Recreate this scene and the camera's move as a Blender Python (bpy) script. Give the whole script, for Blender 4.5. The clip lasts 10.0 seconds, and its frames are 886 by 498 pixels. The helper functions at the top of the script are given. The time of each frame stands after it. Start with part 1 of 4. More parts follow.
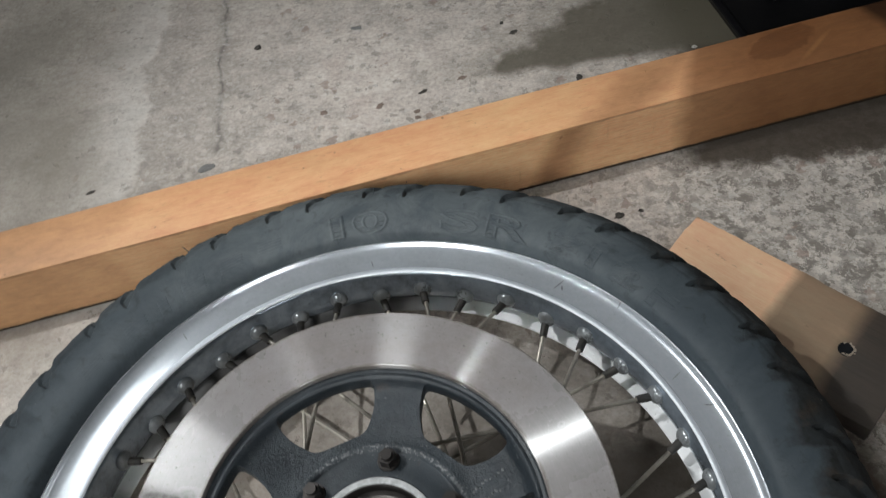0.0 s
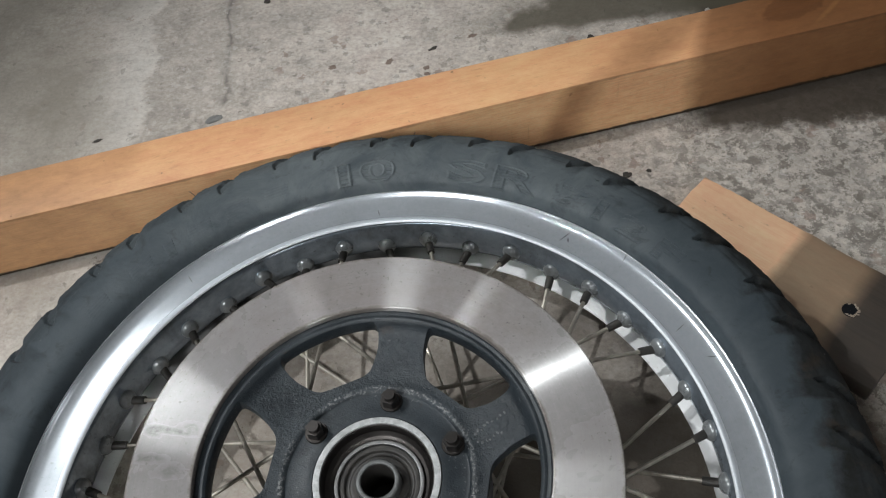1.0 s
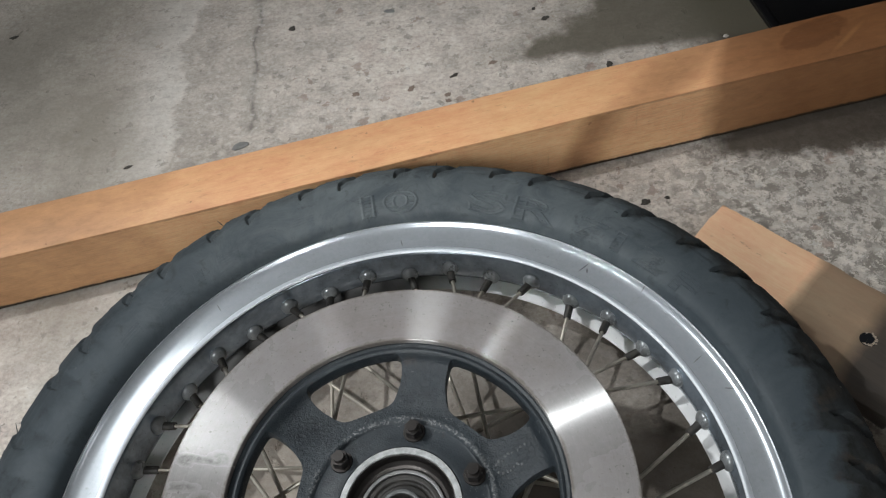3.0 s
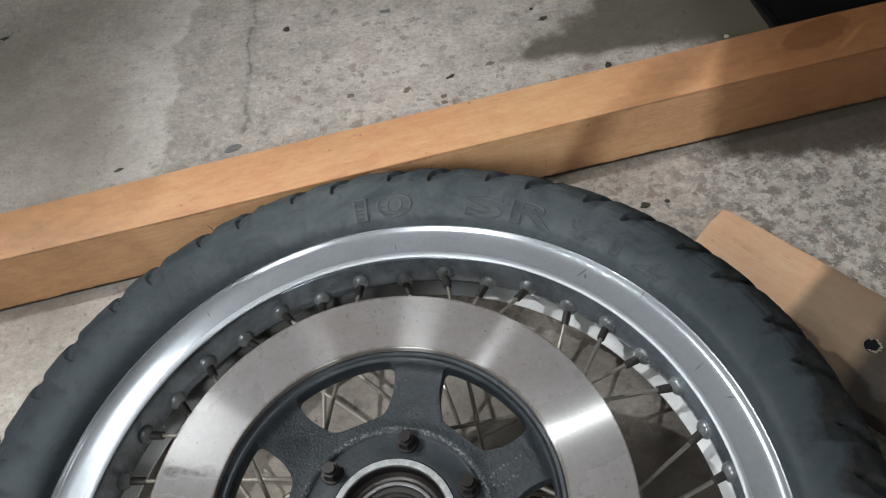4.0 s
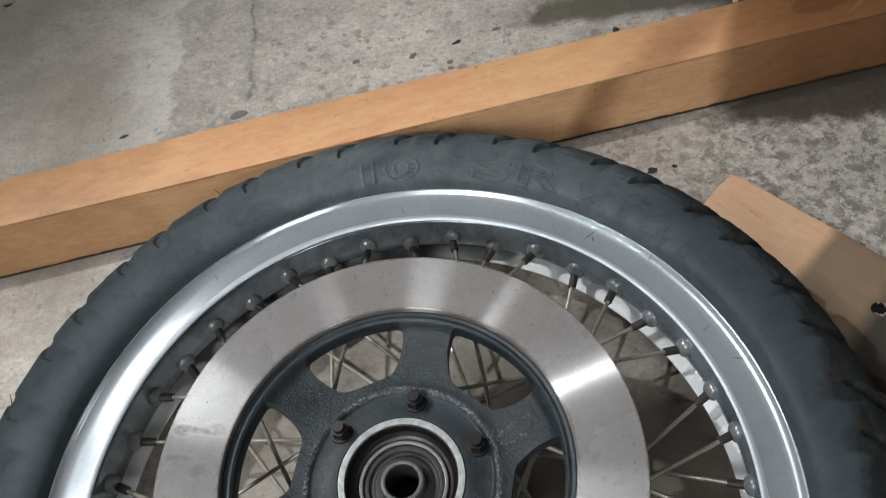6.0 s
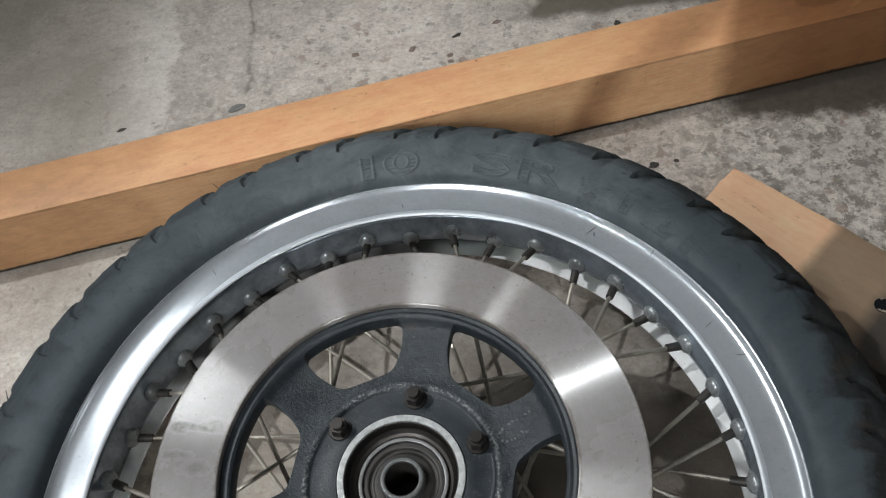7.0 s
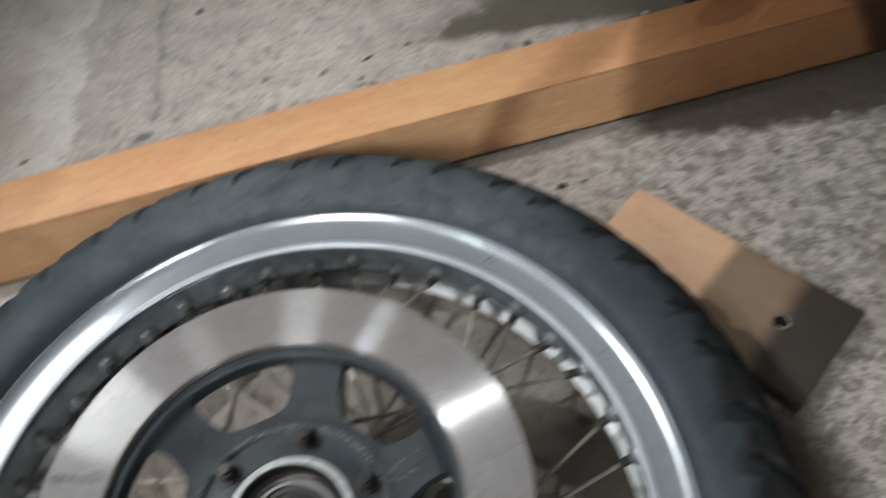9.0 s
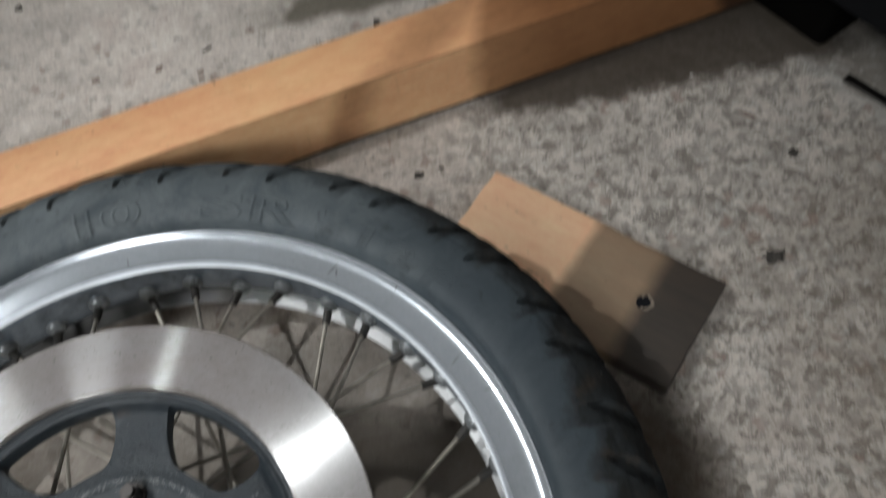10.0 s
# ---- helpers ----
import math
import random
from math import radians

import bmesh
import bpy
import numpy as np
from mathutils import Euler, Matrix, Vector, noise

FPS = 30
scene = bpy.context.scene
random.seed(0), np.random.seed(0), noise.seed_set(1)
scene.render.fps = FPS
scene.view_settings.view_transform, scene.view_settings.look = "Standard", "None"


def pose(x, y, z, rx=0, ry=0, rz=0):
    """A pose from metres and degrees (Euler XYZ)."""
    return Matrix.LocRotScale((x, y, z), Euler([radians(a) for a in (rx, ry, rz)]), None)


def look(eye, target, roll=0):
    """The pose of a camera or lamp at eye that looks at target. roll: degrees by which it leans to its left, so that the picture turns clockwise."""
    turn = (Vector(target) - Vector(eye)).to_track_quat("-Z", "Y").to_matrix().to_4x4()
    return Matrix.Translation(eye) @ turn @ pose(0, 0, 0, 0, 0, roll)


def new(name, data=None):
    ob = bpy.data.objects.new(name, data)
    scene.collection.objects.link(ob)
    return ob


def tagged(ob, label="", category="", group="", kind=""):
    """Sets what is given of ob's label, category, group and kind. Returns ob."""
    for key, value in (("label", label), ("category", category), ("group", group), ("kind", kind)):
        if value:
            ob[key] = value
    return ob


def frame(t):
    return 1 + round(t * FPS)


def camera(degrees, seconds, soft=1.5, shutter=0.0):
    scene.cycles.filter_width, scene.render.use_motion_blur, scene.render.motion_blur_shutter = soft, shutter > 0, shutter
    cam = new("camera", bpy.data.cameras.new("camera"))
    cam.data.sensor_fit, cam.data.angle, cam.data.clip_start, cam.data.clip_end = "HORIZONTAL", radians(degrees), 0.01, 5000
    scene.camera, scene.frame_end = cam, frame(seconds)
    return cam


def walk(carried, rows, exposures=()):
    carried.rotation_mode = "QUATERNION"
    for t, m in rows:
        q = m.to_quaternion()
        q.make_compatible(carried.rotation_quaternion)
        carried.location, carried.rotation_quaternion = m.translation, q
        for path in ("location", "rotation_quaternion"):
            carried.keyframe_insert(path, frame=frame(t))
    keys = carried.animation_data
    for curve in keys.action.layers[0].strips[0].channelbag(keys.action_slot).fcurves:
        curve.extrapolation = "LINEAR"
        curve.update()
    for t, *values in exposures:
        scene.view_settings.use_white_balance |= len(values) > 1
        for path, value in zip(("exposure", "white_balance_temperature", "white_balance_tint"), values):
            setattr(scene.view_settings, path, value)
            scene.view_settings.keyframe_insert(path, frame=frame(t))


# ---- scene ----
cam = camera(56.47, 10.0, soft=1.2, shutter=0.8)
ROWS = [
    (0.0, 0.1061, -0.1484, 0.6322, 36.34, 6.45, 3.18),
    (0.5, 0.1061, -0.1623, 0.6260, 35.91, 5.76, 4.17),
    (1.0, 0.1030, -0.1670, 0.6187, 35.02, 5.72, 4.51),
    (1.5, 0.1083, -0.1535, 0.6257, 35.11, 5.78, 4.49),
    (2.0, 0.1025, -0.1572, 0.6327, 35.10, 6.33, 4.87),
    (3.5, 0.1046, -0.1610, 0.6428, 35.78, 6.87, 5.37),
    (4.0, 0.1053, -0.1501, 0.6301, 35.75, 6.85, 5.30),
    (4.5, 0.1085, -0.1511, 0.6314, 35.64, 6.78, 5.27),
    (5.0, 0.1111, -0.1539, 0.6324, 35.75, 6.80, 5.32),
    (5.5, 0.1097, -0.1521, 0.6328, 35.47, 6.87, 5.36),
    (6.0, 0.1021, -0.1585, 0.6247, 34.10, 7.02, 5.43),
    (7.5, 0.0995, -0.1535, 0.6202, 33.59, 6.86, 5.53),
    (8.0, 0.0980, -0.1586, 0.6218, 33.34, 7.00, 5.73),
    (8.5, 0.0991, -0.1567, 0.6174, 33.15, 6.97, 5.65),
    (8.6, 0.0993, -0.1555, 0.6151, 33.11, 6.50, 5.49),
    (8.7, 0.1042, -0.1521, 0.6121, 33.41, 6.21, 5.28),
    (8.8, 0.1153, -0.1431, 0.6128, 33.44, 5.87, 4.81),
    (8.9, 0.1290, -0.1373, 0.6169, 33.63, 5.45, 3.77),
    (9.0, 0.1462, -0.1333, 0.6191, 33.89, 5.61, 2.46),
    (9.1, 0.1597, -0.1305, 0.6143, 35.24, 5.52, 1.30),
    (9.2, 0.1714, -0.1158, 0.6277, 35.64, 5.30, -0.34),
    (9.3, 0.1786, -0.1014, 0.6341, 35.74, 4.84, -2.02),
    (9.4, 0.1871, -0.0933, 0.6286, 35.10, 4.10, -2.59),
    (9.5, 0.1989, -0.1034, 0.6206, 35.31, 4.39, -2.66),
    (9.6, 0.2034, -0.1012, 0.6138, 34.85, 4.25, -2.94),
    (9.7, 0.2107, -0.1003, 0.6043, 34.54, 4.46, -3.47),
    (9.8, 0.2097, -0.0968, 0.5993, 33.70, 4.15, -4.08),
    (9.9, 0.2034, -0.0914, 0.5962, 32.47, 3.76, -4.75),
    (10.0, 0.2010, -0.0842, 0.6004, 30.42, 3.69, -4.81),
]
walk(cam, [(t, pose(x, y, z, rx, ry, rz)) for t, x, y, z, rx, ry, rz in ROWS],
     exposures=((0.0, 0.09), (9.2, 0.09), (10.0, -0.04)))

# ---- light ----
world = bpy.data.worlds.new("world")
world.use_nodes = True
world.node_tree.nodes["Background"].inputs[0].default_value = (0.55, 0.6, 0.7, 1)
world.node_tree.nodes["Background"].inputs[1].default_value = 0.03
scene.world = world


def lamp(name, eye, target, size, power, colour, size_y=None, spread=180):
    data = bpy.data.lights.new(name, "AREA")
    data.shape = "RECTANGLE"
    data.size, data.size_y = size, size_y or size
    data.energy, data.color, data.spread = power, colour, radians(spread)
    ob = new(name, data)
    ob.matrix_world = look(eye, target)
    return ob


WHITE = (0.955, 0.988, 1.0)


def bearing(azimuth, elevation, distance):
    """A place seen from the wheel in that direction."""
    a, e = radians(azimuth), radians(elevation)
    return Vector((math.cos(a) * math.cos(e), math.sin(a) * math.cos(e), math.sin(e))) * distance


def overhead(azimuth, elevation, distance, size, power, length=None, spread=180):
    return lamp("ceiling_light", bearing(azimuth, elevation, distance), (-0.03, 0.15, 0), size, power, WHITE, length, spread)


def cone_lamp(eye, target, cone, blend, power, radius):
    """An unseen lamp; its cone is added to dim both sides of the floor."""
    data = bpy.data.lights.new("cone_spot", "SPOT")
    data.energy, data.color, data.shadow_soft_size = power, WHITE, radius
    data.spot_size, data.spot_blend = radians(cone), blend
    ob = new("cone_spot", data)
    ob.matrix_world = look(eye, target)


overhead(146, 49, 2.6, 0.36, 8.5, 0.20)
overhead(8, 46, 2.8, 0.12, 1.2)
overhead(208, 59, 2.75, 0.04, 0.76, None, 60)
cone_lamp(bearing(171, 55, 2.75), (-0.08, 0.2, 0.0), 27, 1.0, 120, 0.022)
cone_lamp(bearing(250, 46, 2.8), (-0.05, 0.14, 0.0), 33, 1.0, 138, 0.32)
# unseen lamp, added to reach the lower rim flange on the left
lamp("side_lamp", bearing(296, 47, 2.8), (-0.1, 0.1, 0), 0.4, 1.1, WHITE, None, 60)


# ---- materials ----
def material(name, base=(0.5, 0.5, 0.5), rough=0.5, metal=0.0):
    m = bpy.data.materials.new(name)
    m.use_nodes = True
    b = m.node_tree.nodes["Principled BSDF"]
    b.inputs["Base Color"].default_value = (*base, 1)
    b.inputs["Roughness"].default_value = rough
    b.inputs["Metallic"].default_value = metal
    return m, m.node_tree, b


class Graph:
    """Short calls for node trees."""

    def __init__(self, tree):
        self.tree = tree
        self.coords = tree.nodes.new("ShaderNodeTexCoord")

    def link(self, a, b):
        self.tree.links.new(a, b)

    def put(self, socket, value):
        if hasattr(value, "is_linked"):
            self.link(value, socket)
        else:
            socket.default_value = value

    def at(self, scale=(1, 1, 1), place=(0, 0, 0), turn=(0, 0, 0), of="Object"):
        n = self.tree.nodes.new("ShaderNodeMapping")
        n.inputs["Scale"].default_value = scale
        n.inputs["Location"].default_value = place
        n.inputs["Rotation"].default_value = [radians(a) for a in turn]
        self.link(self.coords.outputs[of], n.inputs["Vector"])
        return n.outputs[0]

    def noise(self, scale, detail=4, rough=0.55, vector=None, warp=0.0):
        n = self.tree.nodes.new("ShaderNodeTexNoise")
        n.inputs["Scale"].default_value, n.inputs["Detail"].default_value = scale, detail
        n.inputs["Roughness"].default_value, n.inputs["Distortion"].default_value = rough, warp
        self.link(vector or self.coords.outputs["Object"], n.inputs["Vector"])
        return n.outputs["Fac"]

    def cells(self, scale, vector=None, feature="F1", randomness=1.0):
        n = self.tree.nodes.new("ShaderNodeTexVoronoi")
        n.feature = feature
        n.inputs["Scale"].default_value = scale
        n.inputs["Randomness"].default_value = randomness
        self.link(vector or self.coords.outputs["Object"], n.inputs["Vector"])
        return n.outputs["Distance"]

    def ramp(self, value, stops):
        n = self.tree.nodes.new("ShaderNodeValToRGB")
        e = n.color_ramp.elements
        while len(e) < len(stops):
            e.new(0.5)
        for k, (p, c) in zip(e, stops):
            k.position = p
            k.color = (c, c, c, 1) if isinstance(c, (int, float)) else (*c, 1)
        self.link(value, n.inputs[0])
        return n.outputs[0]

    def mix(self, f, a, b, kind="MIX"):
        n = self.tree.nodes.new("ShaderNodeMix")
        n.data_type, n.blend_type = "RGBA", kind
        self.put(n.inputs[0], f)
        for s, v in ((n.inputs[6], a), (n.inputs[7], b)):
            self.put(s, (*v, 1) if isinstance(v, tuple) and len(v) == 3 else v)
        return n.outputs[2]

    def calc(self, op, a, b=0.0, c=0.0):
        n = self.tree.nodes.new("ShaderNodeMath")
        n.operation = op
        for s, v in zip(n.inputs, (a, b, c)):
            self.put(s, v)
        return n.outputs[0]

    def flakes(self, scale, share, place=(0, 0, 0), warp=0.004, crowd=0.0):
        """1 on a share of uneven angular patches; crowd shifts the share from place to place."""
        v = self.at(place=place)
        n = self.tree.nodes.new("ShaderNodeTexNoise")
        n.inputs["Scale"].default_value, n.inputs["Detail"].default_value = scale * 2.2, 4
        self.link(v, n.inputs["Vector"])
        shift = self.tree.nodes.new("ShaderNodeVectorMath")
        shift.operation = "MULTIPLY_ADD"
        self.link(n.outputs["Color"], shift.inputs[0])
        shift.inputs[1].default_value = (2 * warp, 2 * warp, 0)
        self.link(v, shift.inputs[2])
        c = self.tree.nodes.new("ShaderNodeTexVoronoi")
        c.inputs["Scale"].default_value = scale
        self.link(shift.outputs[0], c.inputs["Vector"])
        value = self.calc("ADD", self.split(c.outputs["Color"])[0], crowd)
        return self.ramp(value, [(1.0 - share - 0.01, 0.0), (1.0 - share + 0.01, 1.0)])

    def split(self, vector):
        n = self.tree.nodes.new("ShaderNodeSeparateXYZ")
        self.link(vector, n.inputs[0])
        return n.outputs

    def blob(self, x, y, rx, ry, turn=0, soft=0.35, wobble=0.3, seed=0.0):
        """1 inside an uneven patch round (x, y), 0 outside."""
        v = self.split(self.at(place=(-x, -y, 0)))
        c, s = math.cos(radians(turn)), math.sin(radians(turn))
        u = self.calc("ADD", self.calc("MULTIPLY", v[0], c / rx), self.calc("MULTIPLY", v[1], s / rx))
        w = self.calc("ADD", self.calc("MULTIPLY", v[0], -s / ry), self.calc("MULTIPLY", v[1], c / ry))
        d = self.calc("SQRT", self.calc("ADD", self.calc("MULTIPLY", u, u), self.calc("MULTIPLY", w, w)))
        n = self.noise(1.6 / max(rx, ry), 4, 0.6, self.at(place=(seed, seed * 1.7, 0)))
        d = self.calc("ADD", d, self.calc("MULTIPLY", self.calc("SUBTRACT", n, 0.5), wobble * 4))
        return self.ramp(d, [(max(0.0, 0.75 - soft), 1.0), (0.75 + soft * 0.6, 0.0)])

    def bump(self, shader, *layers):
        last = None
        for height, strength, distance in layers:
            n = self.tree.nodes.new("ShaderNodeBump")
            n.inputs["Strength"].default_value, n.inputs["Distance"].default_value = strength, distance
            self.link(height, n.inputs["Height"])
            if last:
                self.link(last, n.inputs["Normal"])
            last = n.outputs[0]
        self.link(last, shader.inputs["Normal"])


def make_concrete():
    m, tree, b = material("old_concrete", rough=0.8)
    g = Graph(tree)
    big = g.noise(3.5, 5, 0.6, warp=0.4)
    mid = g.noise(28, 6, 0.65)
    fine = g.noise(260, 4, 0.7)
    col = g.mix(g.ramp(big, [(0.3, 0.0), (0.7, 1.0)]), (0.385, 0.345, 0.306), (0.63, 0.568, 0.505))
    col = g.mix(0.8, col, g.ramp(mid, [(0.30, 0.33), (0.5, 0.50), (0.72, 0.66)]), "OVERLAY")
    col = g.mix(0.6, col, g.ramp(fine, [(0.3, 0.3), (0.7, 0.7)]), "OVERLAY")
    # pale trowelled streak and the dark patches beside it
    x, y, z = g.split(g.at())
    wave = g.calc("MULTIPLY", g.calc("SUBTRACT", g.noise(11, 5, 0.65, g.at(place=(2, 5, 0))), 0.5), 0.085)
    over = g.calc("ADD", g.calc("ADD", x, g.calc("MULTIPLY", g.calc("SUBTRACT", y, 0.45), 0.13)), g.calc("ADD", wave, 0.50))
    streak = g.ramp(over, [(0.075, 0.0), (0.125, 0.75), (0.155, 1.0), (0.158, 0.0)])
    streak = g.calc("MULTIPLY", streak, g.ramp(g.noise(30, 5, 0.6), [(0.3, 0.45), (0.6, 1.0)]))
    col = g.mix(g.calc("MULTIPLY", streak, 0.68), col, (0.66, 0.635, 0.585))
    back = g.ramp(over, [(0.158, 0.0), (0.162, 1.0), (0.25, 0.8), (0.33, 0.0)])
    col = g.mix(g.calc("MULTIPLY", back, 0.35), col, (0.27, 0.245, 0.215))
    left_dark = g.blob(-0.56, 0.56, 0.24, 0.32, 20, 0.5, 0.42, 5.5)
    left_dark2 = g.blob(-0.44, 0.47, 0.09, 0.13, 30, 0.6, 0.4, 7.5)
    # the crate's shade put into the floor colour: a wedge with a ragged front
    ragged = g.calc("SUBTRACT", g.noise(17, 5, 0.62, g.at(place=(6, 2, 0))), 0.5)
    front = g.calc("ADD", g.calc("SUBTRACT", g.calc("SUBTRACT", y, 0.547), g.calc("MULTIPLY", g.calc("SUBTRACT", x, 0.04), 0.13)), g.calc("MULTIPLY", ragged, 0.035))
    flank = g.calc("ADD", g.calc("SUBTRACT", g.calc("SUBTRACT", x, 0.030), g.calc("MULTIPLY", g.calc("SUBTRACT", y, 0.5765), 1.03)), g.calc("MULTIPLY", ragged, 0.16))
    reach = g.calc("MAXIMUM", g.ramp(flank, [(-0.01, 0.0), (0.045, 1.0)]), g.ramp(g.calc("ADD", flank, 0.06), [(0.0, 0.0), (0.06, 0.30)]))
    wedge_shade = g.calc("MULTIPLY", g.ramp(front, [(-0.003, 0.0), (0.013, 1.0)]), reach)
    wedge_shade = g.calc("MULTIPLY", wedge_shade, g.ramp(y, [(0.74, 1.0), (0.95, 0.0)]))
    # brown floor under the wheel: stain and shade in one tint
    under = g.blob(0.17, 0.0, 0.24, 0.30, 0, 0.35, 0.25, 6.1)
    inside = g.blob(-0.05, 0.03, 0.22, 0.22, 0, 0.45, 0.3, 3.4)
    # shadow of the tyre's right edge, painted on the floor
    tyre_shade = g.blob(0.30, 0.01, 0.098, 0.18, -8, 0.14, 0.10, 1.3)
    # soft shade beside the tyre's left edge, done as floor colour
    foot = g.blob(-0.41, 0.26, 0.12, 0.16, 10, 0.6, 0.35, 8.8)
    wedge_shade2 = g.blob(0.30, 0.63, 0.10, 0.09, 0, 0.3, 0.2, 9.3)
    # rougher, blotchy stretch on the near side of the beam
    side = g.ramp(g.calc("SUBTRACT", x, 0.12), [(0.0, 0.0), (0.14, 1.0)])
    blot = g.ramp(g.noise(66, 8, 0.75, warp=0.25), [(0.52, 0.0), (0.55, 1.0)])
    crowd = g.calc("MULTIPLY", g.calc("SUBTRACT", g.noise(16, 3, 0.6, g.at(place=(5, 8, 0))), 0.5), 1.1)
    blot = g.calc("MAXIMUM", blot, g.calc("MULTIPLY", g.flakes(135, 0.22, (3, 3, 0), 0.006, crowd), 0.55))
    near = g.ramp(g.calc("ADD", g.calc("SUBTRACT", g.calc("MULTIPLY", x, 0.3127), y), 0.40), [(0.0, 0.0), (0.08, 1.0)])
    fleck = g.ramp(g.noise(150, 6, 0.7, g.at(place=(8, 2, 0)), 0.2), [(0.54, 0.0), (0.60, 0.8)])
    # the next slab, greyer and smoother, past the joint
    past = g.calc("ADD", g.calc("MULTIPLY", g.calc("SUBTRACT", x, 0.505), 0.855), g.calc("MULTIPLY", g.calc("SUBTRACT", y, 0.506), 0.519))
    past = g.calc("ADD", past, g.calc("MULTIPLY", g.calc("SUBTRACT", g.noise(20, 5, 0.6), 0.5), 0.015))
    past = g.ramp(g.calc("ADD", past, 0.01), [(0.006, 0.0), (0.018, 1.0)])
    col = g.mix(g.calc("MULTIPLY", past, 0.8), col, (0.17, 0.155, 0.135))
    blotches = g.calc("MULTIPLY", g.calc("MULTIPLY", g.calc("MAXIMUM", blot, fleck), side), near)
    col = g.mix(g.calc("MULTIPLY", g.calc("MULTIPLY", g.calc("MULTIPLY", side, near), g.calc("SUBTRACT", 1.0, past)), 0.12), col, (0.60, 0.555, 0.50))
    blotches = g.calc("MULTIPLY", blotches, g.calc("SUBTRACT", 1.0, g.calc("MULTIPLY", past, 0.7)))
    col = g.mix(g.calc("MULTIPLY", blotches, 0.86), col, (0.158, 0.140, 0.118))
    # the crate's shade along the beam's near side, put into the colour
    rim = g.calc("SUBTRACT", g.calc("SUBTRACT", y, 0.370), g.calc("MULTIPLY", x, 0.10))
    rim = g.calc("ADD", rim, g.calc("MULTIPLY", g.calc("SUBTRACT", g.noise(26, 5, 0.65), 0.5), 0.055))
    right_shade = g.ramp(rim, [(0.0, 0.0), (0.016, 1.0)])
    right_shade = g.calc("MULTIPLY", right_shade, g.ramp(g.calc("ADD", x, wave), [(0.225, 0.0), (0.27, 1.0)]))
    right_shade = g.calc("MULTIPLY", right_shade, g.ramp(g.calc("ADD", x, g.calc("MULTIPLY", y, 0.42)), [(0.75, 1.0), (0.80, 0.25)]))
    brown = g.blob(0.56, 0.14, 0.19, 0.22, 0, 0.6, 0.4, 2.2)
    col = g.mix(g.calc("MULTIPLY", brown, 0.5), col, (0.22, 0.172, 0.13))
    # hairline crack running away from the beam, and the slab joint by the crate
    for x0, y0, x1, y1, wide, tint, amount in ((-0.2475, 0.444, -0.2945, 0.716, 0.0140, (0.25, 0.232, 0.205), 0.35),
                                               (-0.2475, 0.444, -0.2945, 0.716, 0.0036, (0.125, 0.115, 0.10), 0.85),
                                               (0.505, 0.506, 0.650, 0.267, 0.010, (0.50, 0.48, 0.45), 0.6)):
        dx, dy = x1 - x0, y1 - y0
        far = math.hypot(dx, dy)
        across = g.calc("ADD", g.calc("MULTIPLY", g.calc("SUBTRACT", x, x0), dy / far), g.calc("MULTIPLY", g.calc("SUBTRACT", y, y0), -dx / far))
        across = g.calc("ADD", across, g.calc("MULTIPLY", g.calc("SUBTRACT", g.noise(24, 5, 0.6), 0.5), 0.03))
        along = g.calc("ADD", g.calc("MULTIPLY", g.calc("SUBTRACT", x, x0), dx / far), g.calc("MULTIPLY", g.calc("SUBTRACT", y, y0), dy / far))
        line = g.ramp(g.calc("ABSOLUTE", across), [(wide * 0.35, 1.0), (wide, 0.0)])
        line = g.calc("MULTIPLY", line, g.ramp(along, [(0.0, 0.0), (0.01, 1.0)]))
        line = g.calc("MULTIPLY", line, g.ramp(g.noise(45, 4), [(0.3, 0.35), (0.6, 1.0)]))
        col = g.mix(g.calc("MULTIPLY", line, amount), col, tint)
    # short trowel dashes
    where = g.ramp(g.noise(5, 4, 0.6, g.at(place=(4, 2, 0))), [(0.35, 0.35), (0.6, 1.0)])
    dash = g.ramp(g.noise(95, 6, 0.72, g.at(scale=(0.6, 1.15, 1), turn=(0, 0, -6)), 0.5), [(0.52, 0.0), (0.62, 1.0)])
    col = g.mix(g.calc("MULTIPLY", g.calc("MULTIPLY", dash, where), 0.30), col, (0.20, 0.18, 0.158))
    dust = g.ramp(g.noise(70, 6, 0.7, g.at(scale=(0.85, 1.1, 1), place=(1, 7, 0))), [(0.50, 0.0), (0.70, 1.0)])
    col = g.mix(g.calc("MULTIPLY", dust, 0.4), col, (0.62, 0.585, 0.54))
    grit = g.noise(150, 6, 0.74, g.at(scale=(0.85, 1.1, 1), turn=(0, 0, -8), place=(0.3, 0.9, 0)), 0.4)
    col = g.mix(0.34, col, g.ramp(grit, [(0.34, 0.26), (0.5, 0.52), (0.64, 0.70)]), "OVERLAY")
    rust = g.ramp(g.noise(44, 5, 0.6, g.at(place=(6, 3, 0))), [(0.66, 0.0), (0.70, 1.0)])
    col = g.mix(g.calc("MULTIPLY", rust, 0.5), col, (0.29, 0.20, 0.155))
    # chips and pits
    pits = g.ramp(g.noise(62, 4, 0.55, warp=0.3), [(0.635, 0.0), (0.68, 1.0)])
    pits = g.calc("MULTIPLY", pits, g.ramp(g.noise(7, 3, 0.6), [(0.40, 0.15), (0.55, 1.0)]))
    col = g.mix(g.calc("MULTIPLY", pits, 0.55), col, (0.15, 0.128, 0.11))
    small = g.ramp(g.noise(190, 3, 0.5), [(0.66, 0.0), (0.70, 1.0)])
    small = g.calc("MULTIPLY", small, g.ramp(g.noise(9, 4, 0.6), [(0.42, 0.1), (0.62, 1.0)]))
    col = g.mix(g.calc("MULTIPLY", small, 0.65), col, (0.12, 0.105, 0.09))
